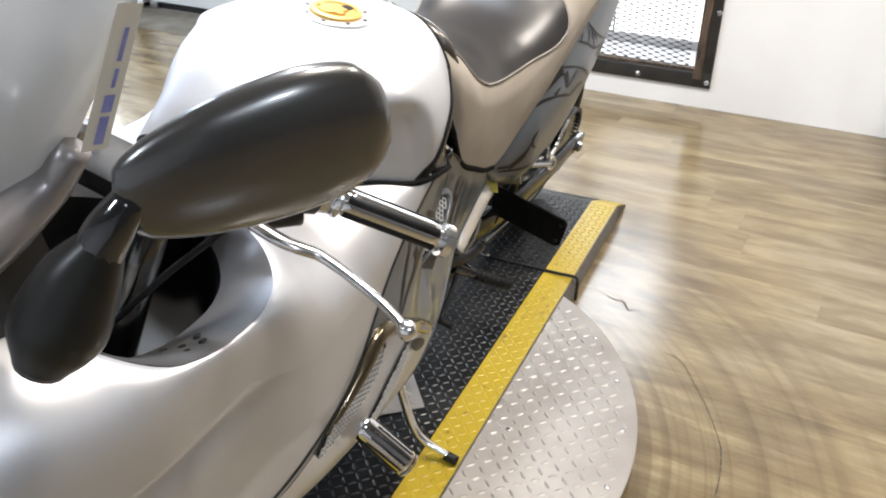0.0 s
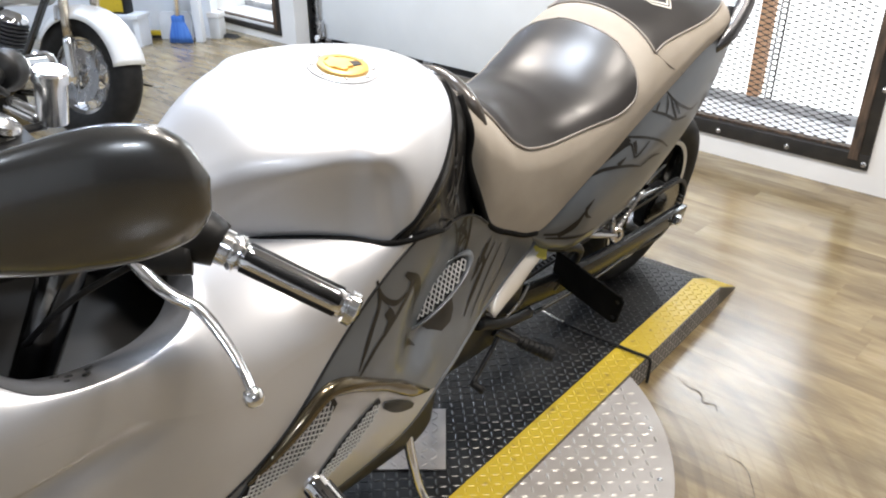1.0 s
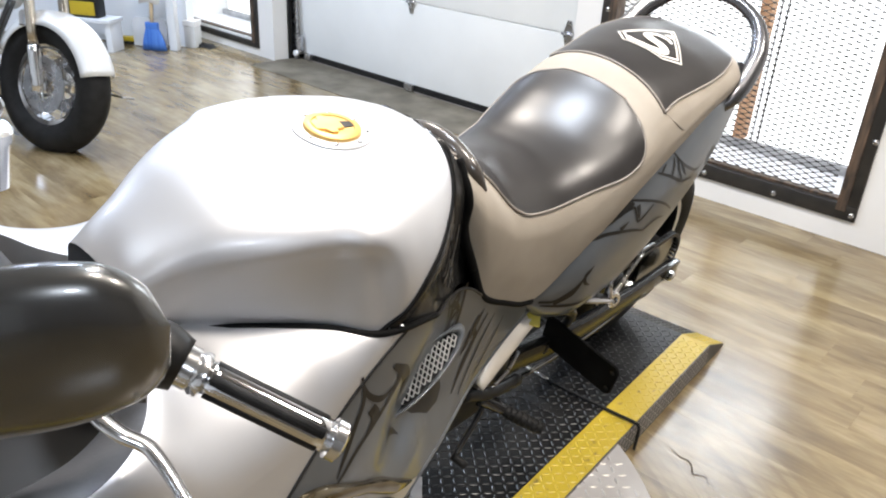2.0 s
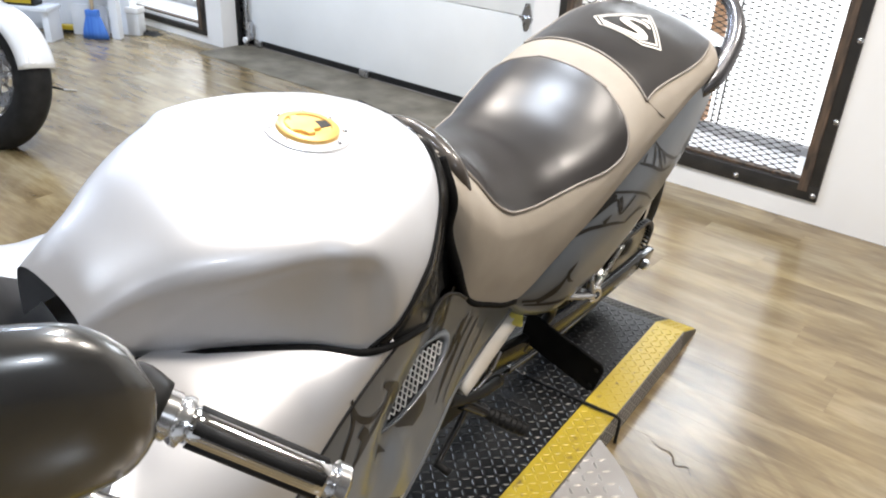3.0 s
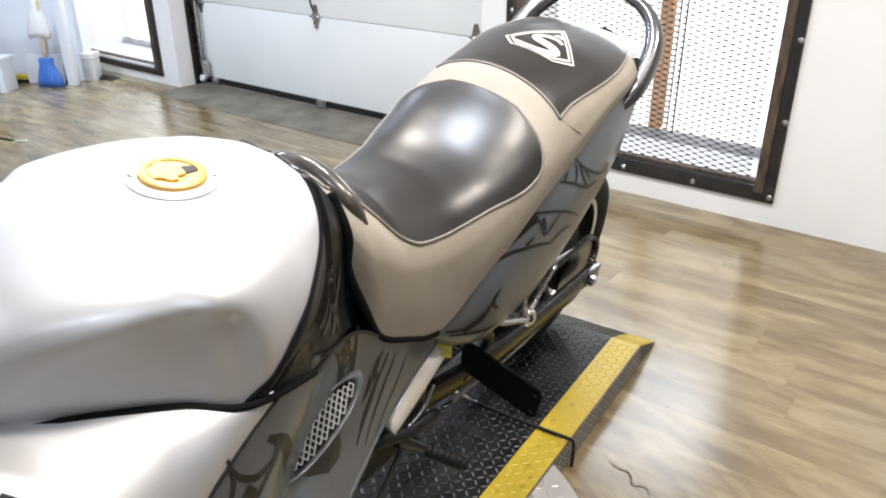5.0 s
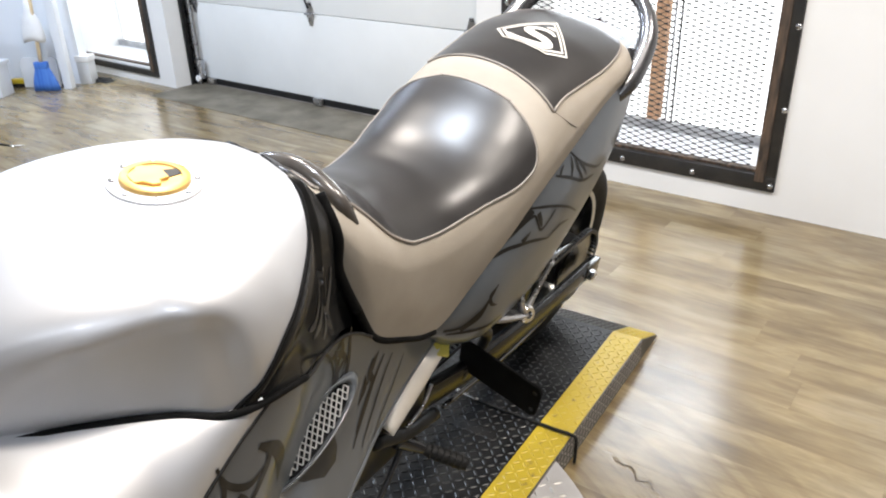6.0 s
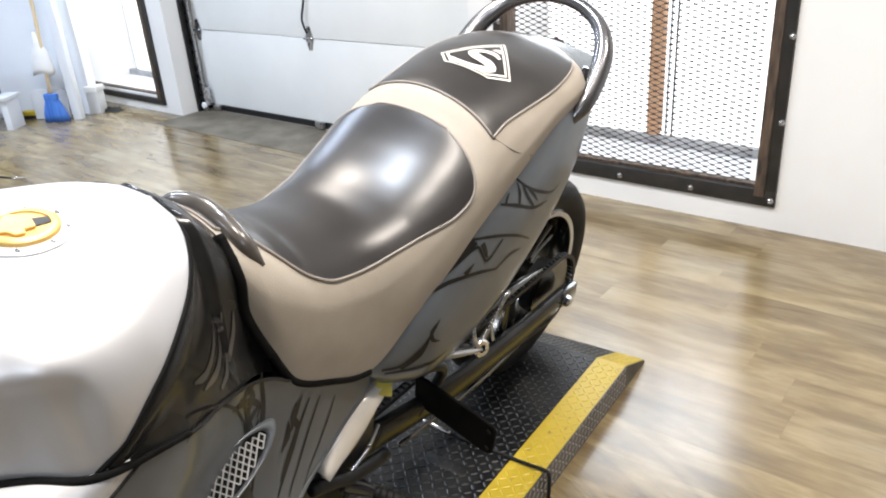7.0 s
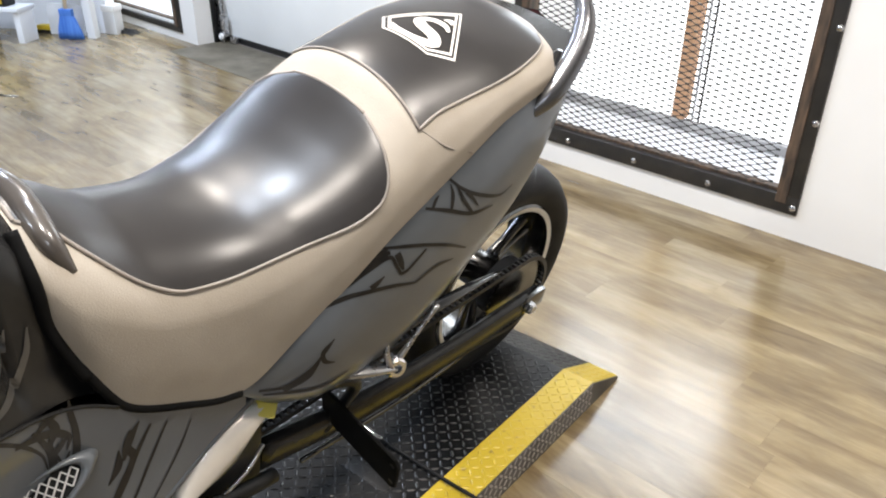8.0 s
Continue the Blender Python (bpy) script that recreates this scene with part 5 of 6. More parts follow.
for k in range(3):
    a = 2 * math.pi * k / 3 + 0.5
    for d in (-0.16, 0.16):
        p0 = AX + Vector((0.0, 0.045 * math.cos(a + d), 0.045 * math.sin(a + d)))
        p1 = AX + Vector((0.0, 0.195 * math.cos(a + d * 0.8), 0.195 * math.sin(a + d * 0.8)))
        tube("spoke", [p0 + Vector((0.0, 0, 0)), (p0 + p1) / 2, p1], [0.02, 0.014, 0.018], DARKCHROME, bike, 10, 10, "", 0.8)
ring = []
for k in range(45):
    a0 = 2 * math.pi * k / 45
    for f, r in ((0, 0.105), (0.25, 0.113), (0.5, 0.113), (0.75, 0.105)):
        ring.append((r * math.cos(a0 + f * 2 * math.pi / 45), r * math.sin(a0 + f * 2 * math.pi / 45)))
outline_plate("sprocket", ring, 0.006, DARKCHROME, bike, axis_pose(AX + Vector((0.112, 0, 0)), (1, 0, 0)))
lathe("sprocket_carrier", [(0.03, 0.1), (0.05, 0.1), (0.08, 0.093), (0.08, 0.06), (0.03, 0.06)], BLACK, bike, whl, 40)
# chain: plates along the two runs and round the sprocket
FS = Vector((0.09, 0.77, 0.345))
link_pts = [Vector((0.09, FS.y + (AX.y - FS.y) * t, (FS.z + 0.042) + (AX.z + 0.111 - FS.z - 0.042) * t)) for t in np.linspace(0, 1, 56)]
link_pts += [Vector((0.09, AX.y + 0.111 * math.sin(a), AX.z + 0.111 * math.cos(a))) for a in np.linspace(0, math.pi, 24)[1:-1]]
link_pts += [Vector((0.09, AX.y + (FS.y - AX.y) * t, (AX.z - 0.111) + (FS.z - 0.042 - AX.z + 0.111) * t)) for t in np.linspace(0, 1, 56)]
link = bmesh.new()
for xx in (-0.0085, 0.0065):
    box(link, (xx, -0.0085, -0.006), (xx + 0.002, 0.0085, 0.006), 0.0)
box(link, (-0.007, -0.0035, -0.0045), (0.007, 0.0035, 0.0045))
first = part("chain_link", link, ENGINE, bike)
for i in range(len(link_pts) - 1):
    p, q = link_pts[i], link_pts[i + 1]
    m = Matrix.Translation((p + q) / 2) @ pose(0, 0, 0, math.degrees(math.atan2(q.z - p.z, q.y - p.y)), 0, 0)
    if i == 0:
        first.matrix_basis = m
        continue
    ob = new("chain_link", first.data)
    ob.parent, ob.matrix_basis = bike, m
# swingarm
for s in (1, -1):
    c = path_points([(s * 0.10, 0.86, 0.345), (s * 0.125, 1.1, 0.335), (s * 0.125, 1.4, 0.315), (s * 0.118, 1.70, 0.305)], 30)
    rows = []
    for i, p in enumerate(c):
        h = 0.036 - 0.008 * i / 29
        rows.append([p + Vector((a * 0.014, 0, b * h)) for a, b in ((1, 0.75), (0.75, 1), (-0.75, 1), (-1, 0.75), (-1, -0.75), (-0.75, -1), (0.75, -1), (1, -0.75))])
    grid("swingarm", rows, COVER, bike, "gloss black box-section swingarm", closed=True, caps=True)
    boxed("chain_adjuster", (s * 0.125 - 0.012, 1.63, 0.285), (s * 0.125 + 0.012, 1.715, 0.335), DARKCHROME, bike, 0.006, "polished axle adjuster")
    lathe("axle_nut", [(0, 0.018), (0.012, 0.018), (0.016, 0.012), (0.016, 0)], STEEL, bike, axis_pose((s * 0.137, 1.645, 0.31), (s, 0, 0)), 6, "", False)
tube("chain_guard", [(0.1, 1.05, 0.43), (0.1, 1.2, 0.455), (0.1, 1.4, 0.46), (0.1, 1.53, 0.45)], [0.006, 0.014, 0.014, 0.005], GLOSSBLACK, bike, 20, 8, "gloss black chain guard", 0.4)
tube("lower_brace", [(0.118, 0.95, 0.27), (0.125, 1.25, 0.262), (0.12, 1.55, 0.275)], 0.006, DARKCHROME, bike, 16, 8)
lathe("front_sprocket", [(0, 0.008), (0.042, 0.008), (0.045, 0), (0.042, -0.008), (0, -0.008)], STEEL, bike, axis_pose(FS, (1, 0, 0)), 24)

# ---- engine side, covers and pegs ----
blk = bmesh.new()
box(blk, (-0.2, 0.05, 0.20), (0.2, 0.50, 0.62), 0.05)
box(blk, (-0.13, 0.40, 0.25), (0.13, 0.86, 0.58), 0.04)
part("engine", blk, ENGINE, bike, "dark engine block behind the fairing", True)
leaf = []
for t in np.linspace(0, 1, 16):
    c = Vector((0.160, 0.668, 0.443)).lerp(Vector((0.141, 0.838, 0.53)), t)
    w = 0.05 * math.sin(math.pi * (0.05 + 0.9 * t)) ** 0.9
    leaf.append([c + Vector((0.012 * k - 0.004 * (abs(q)), -0.4 * w * q, 0.9 * w * q)) for q, k in ((-1.3, -0.6), (-0.6, 0.5), (0, 1.1), (0.5, 0.6), (0.9, -0.6))])
grid("sprocket_cover", leaf, LEAF, bike, "pale cream leaf-shaped side cover", thick=0.004)
tube("frame_tube", [(0.12, 0.80, 0.56), (0.13, 0.92, 0.50), (0.14, 1.05, 0.44), (0.12, 1.0, 0.33)], 0.012, BLACK, bike, 20, 10)
tube("frame_tube", [(0.14, 0.66, 0.40), (0.15, 0.76, 0.36), (0.15, 0.86, 0.34)], 0.014, BLACK, bike, 14, 10)
peg = tube("left_footpeg", [(0.176, 0.797, 0.302), (0.215, 0.813, 0.298), (0.262, 0.832, 0.293)], [0.013, 0.0155, 0.0155, 0.013], RUBBER, bike, 14, 14, "black rubber footpeg")
for k in range(6):
    t = 0.15 + 0.14 * k
    lathe("rib", [(0.0165, -0.002), (0.0175, 0), (0.0165, 0.002)], BLACK, peg, axis_pose(Vector((0.176, 0.797, 0.302)).lerp(Vector((0.262, 0.832, 0.293)), t), (0.087, 0.035, -0.01)), 14)
tube("peg_bracket", [(0.13, 0.755, 0.33), (0.155, 0.782, 0.312), (0.18, 0.799, 0.302)], [0.02, 0.017, 0.011], GLOSSBLACK, bike, 10, 10)
tube("shift_lever", [(0.14, 0.77, 0.33), (0.15, 0.73, 0.285), (0.158, 0.685, 0.245), (0.165, 0.662, 0.236)], 0.006, ENGINE, bike, 16, 8, "dark shift lever")
tube("shift_toe", [(0.16, 0.66, 0.235), (0.195, 0.668, 0.227)], 0.009, RUBBER, bike, 4, 10)
outline_plate("yellow_bracket", [(-0.035, -0.014), (0.0, -0.02), (0.036, -0.012), (0.04, 0.01), (0.012, 0.018), (-0.032, 0.014)], 0.006, YELLOWTAB, bike, axis_pose((0.136, 0.845, 0.54), (0.5, -0.15, 0.85)) @ pose(0, 0, 0, 0, 0, 70), "bright yellow bracket tab", 0.0015)
tube("linkage", [(0.145, 0.74, 0.36), (0.15, 0.80, 0.40), (0.14, 0.84, 0.43)], 0.004, STEEL, bike, 8, 8)
# passenger peg hanger
tube("peg_hanger", [(0.165, 0.95, 0.55), (0.182, 0.98, 0.545), (0.197, 1.03, 0.535), (0.205, 1.069, 0.525)], [0.008, 0.014, 0.016, 0.014], STEEL, bike, 16, 12, "cast silver rear peg hanger", 0.45)
tube("hanger_strut", [(0.206, 1.075, 0.532), (0.202, 1.12, 0.568), (0.197, 1.174, 0.608)], [0.007, 0.0045, 0.006], STEEL, bike, 10, 10)
tube("hanger_web", [(0.203, 1.06, 0.53), (0.2, 1.05, 0.56), (0.19, 1.055, 0.59)], [0.012, 0.009, 0.006], STEEL, bike, 10, 10, "", 0.6)
boss = lathe("hanger_boss", [(0.009, 0.006), (0.016, 0.006), (0.0195, 0.002), (0.0195, -0.008)], CHROME2, bike, axis_pose((0.212, 1.069, 0.525), (1, -0.3, 0.3)), 24)
lathe("socket", [(0, 0.002), (0.0095, 0.002), (0.0095, -0.004)], BLACK, boss, axis_pose((0.212, 1.069, 0.525), (1, -0.3, 0.3)), 16)
px_ = Vector((0.995, -0.045, -0.05)).normalized()
py_ = (Vector((0.12, -0.145, 0.97)) - px_ * px_.dot(Vector((0.12, -0.145, 0.97)))).normalized()
pm = Matrix((px_, py_, px_.cross(py_))).transposed().to_4x4()
plate = outline_plate("heel_plate", [(0, 0), (0.198, 0), (0.21, 0.012), (0.213, 0.082), (0.203, 0.095), (0.0, 0.095)], 0.006, MATTBLACK, bike, Matrix.Translation((0.105, 1.013, 0.35)) @ pm, "flat black plate with two bolt holes", 0.0015)
for d in (0.022, 0.074):
    lathe("hole", [(0, 0.0002), (0.0045, 0.0002), (0.006, 0.0008)], BLACK, plate, pose(0.198, d, 0.0062), 12)
# side stand and frame slider
tube("side_stand", [(0.17, 0.42, 0.30), (0.215, 0.415, 0.20), (0.265, 0.42, 0.115), (0.345, 0.432, 0.088)], [0.012, 0.011, 0.010, 0.009], CHROME2, bike, 24, 10, "silver side stand leg")
tube("stand_foot", [(0.33, 0.43, 0.089), (0.362, 0.434, 0.085)], 0.0115, BLACK, bike, 4, 12)
s0, s1 = Vector((0.285, 0.058, 0.519)), Vector((0.38, 0.079, 0.461))
slider = tube("frame_slider", [s0, s1], 0.021, CHROME, bike, 8, 32, "chrome slotted frame slider")
u = (s1 - s0).normalized()
for k in range(12):
    a = 2 * math.pi * k / 12
    v = u.orthogonal().normalized()
    v = Matrix.Rotation(a, 3, u) @ v
    tube("slot", [s0 + u * 0.03 + v * 0.0208, s1 - u * 0.012 + v * 0.0208], 0.0022, ENGINE, slider, 4, 6)
lathe("slider_cap", [(0, 0.004), (0.013, 0.004), (0.019, 0.002), (0.0215, -0.004)], STEEL, slider, axis_pose(s1, u), 32)

# ---- cockpit ----
grid("windscreen", [[Vector((uu * (0.17 + 0.045 * v), (-0.66 + 0.33 * v) + ((-0.315 + 0.055 * v) - (-0.66 + 0.33 * v)) * abs(uu) ** 2.3, (0.93 + 0.33 * v) + ((1.085 + 0.155 * v) - (0.93 + 0.33 * v)) * abs(uu) ** 2.3)) for uu in np.linspace(-1, 1, 40)] for v in np.linspace(0, 1, 18)], SCREEN, bike, "smoky translucent windscreen", thick=0.003)
for s in (1, -1):
    tube("screen_trim", [(s * 0.0, -0.665, 0.93), (s * 0.10, -0.60, 0.955), (s * 0.158, -0.45, 1.03), (s * 0.172, -0.325, 1.085), (s * 0.19, -0.31, 1.12)], [0.012, 0.018, 0.027, 0.026, 0.012], STALK, bike, 34, 12, "grey screen trim")
st = mesh("sticker", [(0.2065, -0.295, 1.12), (0.2195, -0.262, 1.235), (0.2165, -0.283, 1.238), (0.2015, -0.316, 1.123)], [(0, 1, 2, 3)], STICKER, bike, "cream sticker with blue lettering bars", False)
for f0, f1, g0, g1 in ((0.05, 0.25, 0.26, 0.62), (0.28, 0.4, 0.24, 0.64), (0.45, 0.58, 0.34, 0.5), (0.63, 0.85, 0.34, 0.52)):
    a, b, c, d = (Vector(v.co) for v in st.data.vertices)
    lo = lambda f, g: (a.lerp(b, f)).lerp(d.lerp(c, f), g)
    nrm = (b - a).cross(d - a).normalized()
    if nrm.y > 0:
        nrm = -nrm
    q = [lo(f, g) + nrm * 0.001 for f, g in ((f0, g0), (f1, g0), (f1, g1), (f0, g1))]
    mesh("lettering_bar", q, [(0, 1, 2, 3)], BLUEINK, st, "", False)


def mirror_body(s):
    c0, c1 = Vector((0.262, -0.338, 1.112)), Vector((0.374, -0.15, 1.168))
    axis = c1 - c0
    uu = axis.normalized()
    v = Vector((0, 0, 1)).cross(uu).normalized()
    w = uu.cross(v).normalized()
    rows = []
    for k in np.linspace(0.0, 1, 34):
        r = spline([0, 0.02, 0.08, 0.2, 0.4, 0.65, 0.85, 0.95, 0.99, 1.0], [0.15, 0.42, 0.6, 0.77, 0.93, 1.0, 0.88, 0.6, 0.28, 0.02])(k)
        rows.append([c0 + axis * k + v * (0.036 * r * math.cos(a) * (1 if math.cos(a) > 0 else 0.8)) + w * (0.064 * r * math.sin(a)) for a in np.linspace(0, 2 * math.pi, 32, endpoint=False)])
    return [[Vector((s * p.x, p.y, p.z)) for p in r] for r in rows]


grid("left_mirror", mirror_body(1), MIRROR_GREY, bike, "grey metallic teardrop mirror housing", closed=True)
grid("right_mirror", mirror_body(-1), MIRROR_GREY, bike, "grey metallic teardrop mirror housing", closed=True)
for s in (1, -1):
    tube("mirror_arm", [(s * 0.27, -0.33, 1.12), (s * 0.264, -0.345, 1.10), (s * 0.256, -0.358, 1.07)], [0.014, 0.018, 0.02], GLOSSBLACK, bike, 12, 12)
    tube("mirror_foot", [(s * 0.262, -0.350, 1.09), (s * 0.25, -0.366, 1.055), (s * 0.243, -0.386, 1.015), (s * 0.236, -0.402, 0.98)], [0.016, 0.031, 0.037, 0.02], BOOT, bike, 20, 16, "dark rubber mirror foot")
# handlebars, both sides
for s in (1, -1):
    gi, ge = Vector((s * 0.273, -0.059, 0.990)), Vector((s * 0.376, 0.021, 0.941))
    d = (ge - gi).normalized()
    grip = tube("grip", [gi, ge], 0.0165, CHROME, bike, 8, 32, "chrome grip with black rubber strips")
    v0 = d.orthogonal().normalized()
    for k in range(5):
        v = Matrix.Rotation(2 * math.pi * k / 5 + 0.2, 3, d) @ v0
        tube("rubber_strip", [gi + d * 0.012 + v * 0.0122, ge - d * 0.012 + v * 0.0122], 0.0066, RUBBER, grip, 4, 8)
    lathe("collar", [(0.015, -0.018), (0.021, -0.016), (0.021, -0.006), (0.0185, -0.004), (0.0215, 0), (0.0215, 0.006), (0.017, 0.008)], CHROME2, grip, axis_pose(gi, d), 32, "chrome collar")
    lathe("bar_end", [(0.0165, -0.004), (0.0205, -0.002), (0.0205, 0.008), (0.014, 0.012), (0, 0.012)], CHROME2, grip, axis_pose(ge, d), 32, "chrome bar end")
    tube("switch_housing", [gi - d * 0.016, gi - d * 0.066], [0.025, 0.031, 0.024], BLACK, bike, 8, 16, "black switch housing")
    tube("handlebar", [gi - d * 0.05, (s * 0.2, -0.135, 1.0), (s * 0.12, -0.16, 0.985)], 0.013, BLACK, bike, 10, 12)
    tube("fork_leg", [(s * 0.11, -0.15, 0.99), (s * 0.11, -0.26, 0.72), (s * 0.11, -0.43, 0.31)], 0.026, DARKCHROME, bike, 8, 20, "silver fork leg")
    lathe("fork_cap", [(0, 0.015), (0.014, 0.015), (0.026, 0.008), (0.028, 0)], CHROME2, bike, axis_pose((s * 0.11, -0.148, 0.993), (0, 0.38, 0.92)), 24)
    lev = tube("lever", [(s * 0.225, -0.15, 0.988), (s * 0.262, -0.147, 0.98), (s * 0.284, -0.14, 0.974), (s * 0.305, -0.126, 0.966), (s * 0.357, -0.126, 0.955), (s * 0.399, -0.133, 0.947), (s * 0.422, -0.14, 0.942)], [0.009, 0.0085, 0.0075, 0.0065, 0.006, 0.0055], CHROME2, bike, 30, 10, "polished lever with ball end", 0.75)
    lathe("ball", [(0, -0.011), (0.006, -0.009), (0.0105, -0.003), (0.0105, 0.003), (0.006, 0.009), (0, 0.011)], CHROME2, lev, axis_pose((s * 0.424, -0.141, 0.942), d), 20)
    tube("lever_perch", [(s * 0.255, -0.1, 0.99), (s * 0.235, -0.13, 0.988), (s * 0.222, -0.15, 0.987)], [0.02, 0.018, 0.012], BLACK, bike, 10, 12)
tri_c = bmesh.new()
box(tri_c, (-0.15, -0.19, 0.955), (0.15, -0.115, 0.985), 0.012)
part("top_clamp", tri_c, BLACK, bike, "black top clamp", True)
dash = bmesh.new()
box(dash, (-0.14, -0.40, 0.90), (0.14, -0.30, 1.02), 0.03)
part("instrument_pod", dash, BLACK, bike, "black instrument cluster", True)
tube("cable", [(0.2, -0.13, 1.0), (0.17, -0.22, 1.0), (0.13, -0.3, 0.93), (0.1, -0.33, 0.82)], 0.0045, BLACK, bike, 20, 8)
tube("cable", [(0.22, -0.12, 0.985), (0.18, -0.2, 0.93), (0.12, -0.24, 0.84)], 0.004, BLACK, bike, 20, 8)
# brake reservoir on the right bar
lathe("brake_reservoir", [(0, 0.04), (0.021, 0.04), (0.0245, 0.036), (0.0245, 0.024), (0.021, 0.022), (0.021, -0.036), (0, -0.04)], CHROME2, bike, axis_pose((-0.155, -0.06, 0.995), (0, 0.1, 1)), 28, "chrome brake fluid reservoir")
tube("brake_hose", [(-0.155, -0.075, 0.955), (-0.13, -0.14, 0.97), (-0.06, -0.2, 1.0), (-0.02, -0.27, 0.95)], 0.006, BLACK, bike, 24, 8)
tube("brake_hose", [(-0.2, -0.1, 0.99), (-0.17, -0.17, 1.06), (-0.1, -0.24, 1.06), (-0.05, -0.3, 0.96)], 0.005, BLACK, bike, 24, 8)
tube("reservoir_bracket", [(-0.155, -0.075, 0.965), (-0.2, -0.1, 0.975)], 0.012, CHROME2, bike, 6, 10)
lathe("stem_nut", [(0, 0.02), (0.015, 0.02), (0.02, 0.012), (0.02, 0)], CHROME2, bike, axis_pose((0, -0.15, 0.986), (0, 0.38, 0.92)), 6, "", False)
# front wheel under the nose
fw = axis_pose((0, -0.43, 0.3), (1, 0, 0))
lathe("front_tyre", [(0.216, -0.045), (0.24, -0.058), (0.27, -0.058), (0.292, -0.035), (0.3, 0), (0.292, 0.035), (0.27, 0.058), (0.24, 0.058), (0.216, 0.045)], RUBBER, bike, fw, 72)
lathe("front_rim", [(0.19, -0.045), (0.222, -0.048), (0.222, -0.04), (0.2, 0), (0.222, 0.04), (0.222, 0.048), (0.19, 0.045), (0.188, 0), (0.19, -0.045)], CHROME, bike, fw, 72)
lathe("front_disc", [(0.08, 0.068), (0.155, 0.068), (0.155, 0.073), (0.08, 0.073), (0.08, 0.068)], STEEL, bike, fw, 48)
for k in range(3):
    a = 2 * math.pi * k / 3
    tube("spoke", [(0, -0.43 + 0.03 * math.cos(a), 0.3 + 0.03 * math.sin(a)), (0, -0.43 + 0.195 * math.cos(a), 0.3 + 0.195 * math.sin(a))], 0.02, CHROME, bike, 6, 10)

# ---- deck plate relief ----
def lugs(name, places, parent, mat, label, size=0.0125):
    """Raised lens-shaped lugs of diamond plate, joined; places are (point, right, up, angle)."""
    verts, faces = [], []
    for p, a, b, ang in places:
        n = a.cross(b)
        ca, sa = math.cos(ang), math.sin(ang)
        u, v = a * ca + b * sa, b * ca - a * sa
        k = len(verts)
        L, Wd, Ht = size, size * 0.34, size * 0.17
        verts += [p - u * L, p - u * L * 0.4 - v * Wd, p + u * L * 0.4 - v * Wd, p + u * L, p + u * L * 0.4 + v * Wd, p - u * L * 0.4 + v * Wd,
                  p - u * L * 0.5 + n * Ht, p + u * L * 0.5 + n * Ht]
        faces += [(k, k + 1, k + 6), (k + 1, k + 2, k + 7, k + 6), (k + 2, k + 3, k + 7), (k + 3, k + 4, k + 7), (k + 4, k + 5, k + 6, k + 7), (k + 5, k, k + 6)]
    ob = mesh(name, verts, faces, mat, parent, label, False)
    return tagged(ob, kind="stuff")


PITCH = 0.0215
X, Y, Z = Vector((1, 0, 0)), Vector((0, 1, 0)), Vector((0, 0, 1))
slope = Vector((0, PAD_END - PAD_BEND, 0.012 - PAD_TOP)).normalized()


def deck_places(x0, x1):
    out = []
    for i in range(int((x1 - x0 - 0.018) / PITCH) + 1):
        x = x1 - 0.0095 - i * PITCH
        for j in range(int(-PAD_BEND / PITCH) + 1, int(PAD_BEND / PITCH)):
            out.append((Vector((x, j * PITCH, PAD_TOP - 0.0002)), X, Y, radians(45 if (i + j) % 2 else -45)))
        for j in range(1, 8):
            out.append((Vector((x, PAD_BEND, PAD_TOP - 0.0002)) + slope * (j * PITCH - 0.01), X, slope, radians(45 if (i + j) % 2 else -45)))
    return out


w = PAD_W - 0.095
lugs("deck_tread", deck_places(-w, w), platform, PADLUG, "raised diamond lugs of the deck", 0.0115)
for a, b in ((w + 0.006, PAD_W - 0.004), (-PAD_W + 0.004, -w - 0.006)):
    lugs("strip_tread", deck_places(a, b), platform, YELLOW, "raised lugs of the yellow edge", 0.0115)
lugs("side_tread", [(Vector((PAD_W + 0.0002, j * 0.02, 0.014 + 0.018 * i)), Y, Z, radians(45 if (i + j) % 2 else -45)) for i in range(4) for j in range(-62, 63)], platform, LUGALU, "raised lugs of the side plate", 0.0105)
lugs("plate_tread", [(Vector((i * 0.029, j * 0.029, 0.0718)), X, Y, radians(45 if (i + j) % 2 else -45) + 0.07) for i in range(-25, 26) for j in range(-25, 26) if (i * i + j * j) * 0.029 ** 2 < 0.7 ** 2 and abs(i * 0.029 + j * 0.029 * 0.0717) > 0.37], turntable, LUGALU, "raised lugs of the turntable plate", 0.0135)
for k in range(24):
    for r, off in ((0.695, 0.0), (0.435, 0.13)):
        a = 2 * math.pi * k / 24 + off
        x, y = r * math.cos(a), r * math.sin(a)
        if (r > 0.6 or k % 2 == 0) and abs(x + y * 0.0717) > 0.4:
            lathe("screw", [(0, 0.0022), (0.0035, 0.0022), (0.0052, 0.0018), (0.0068, 0.0)], STEEL, turntable, pose(x, y, 0.072), 10)
# slot in the deck
boxed("deck_slot", (0.085, 0.60, PAD_TOP - 0.002), (0.215, 0.635, PAD_TOP + 0.0012), BLACK, platform, 0.0005)

# thin cable over the platform edge
cable = root("cable", pose(0, 0, 0), "black cable lying across the platform edge", "cable")
tube("lead", [(-0.37, 1.262, 0.1), (-0.28, 1.27, 0.087), (-0.16, 1.276, 0.0862), (-0.05, 1.283, 0.0862), (0.004, 1.288, 0.0862), (0.0125, 1.289, 0.08), (0.0135, 1.289, 0.04), (0.0145, 1.283, 0.006)], 0.0046, RUBBER, cable, 70, 8)
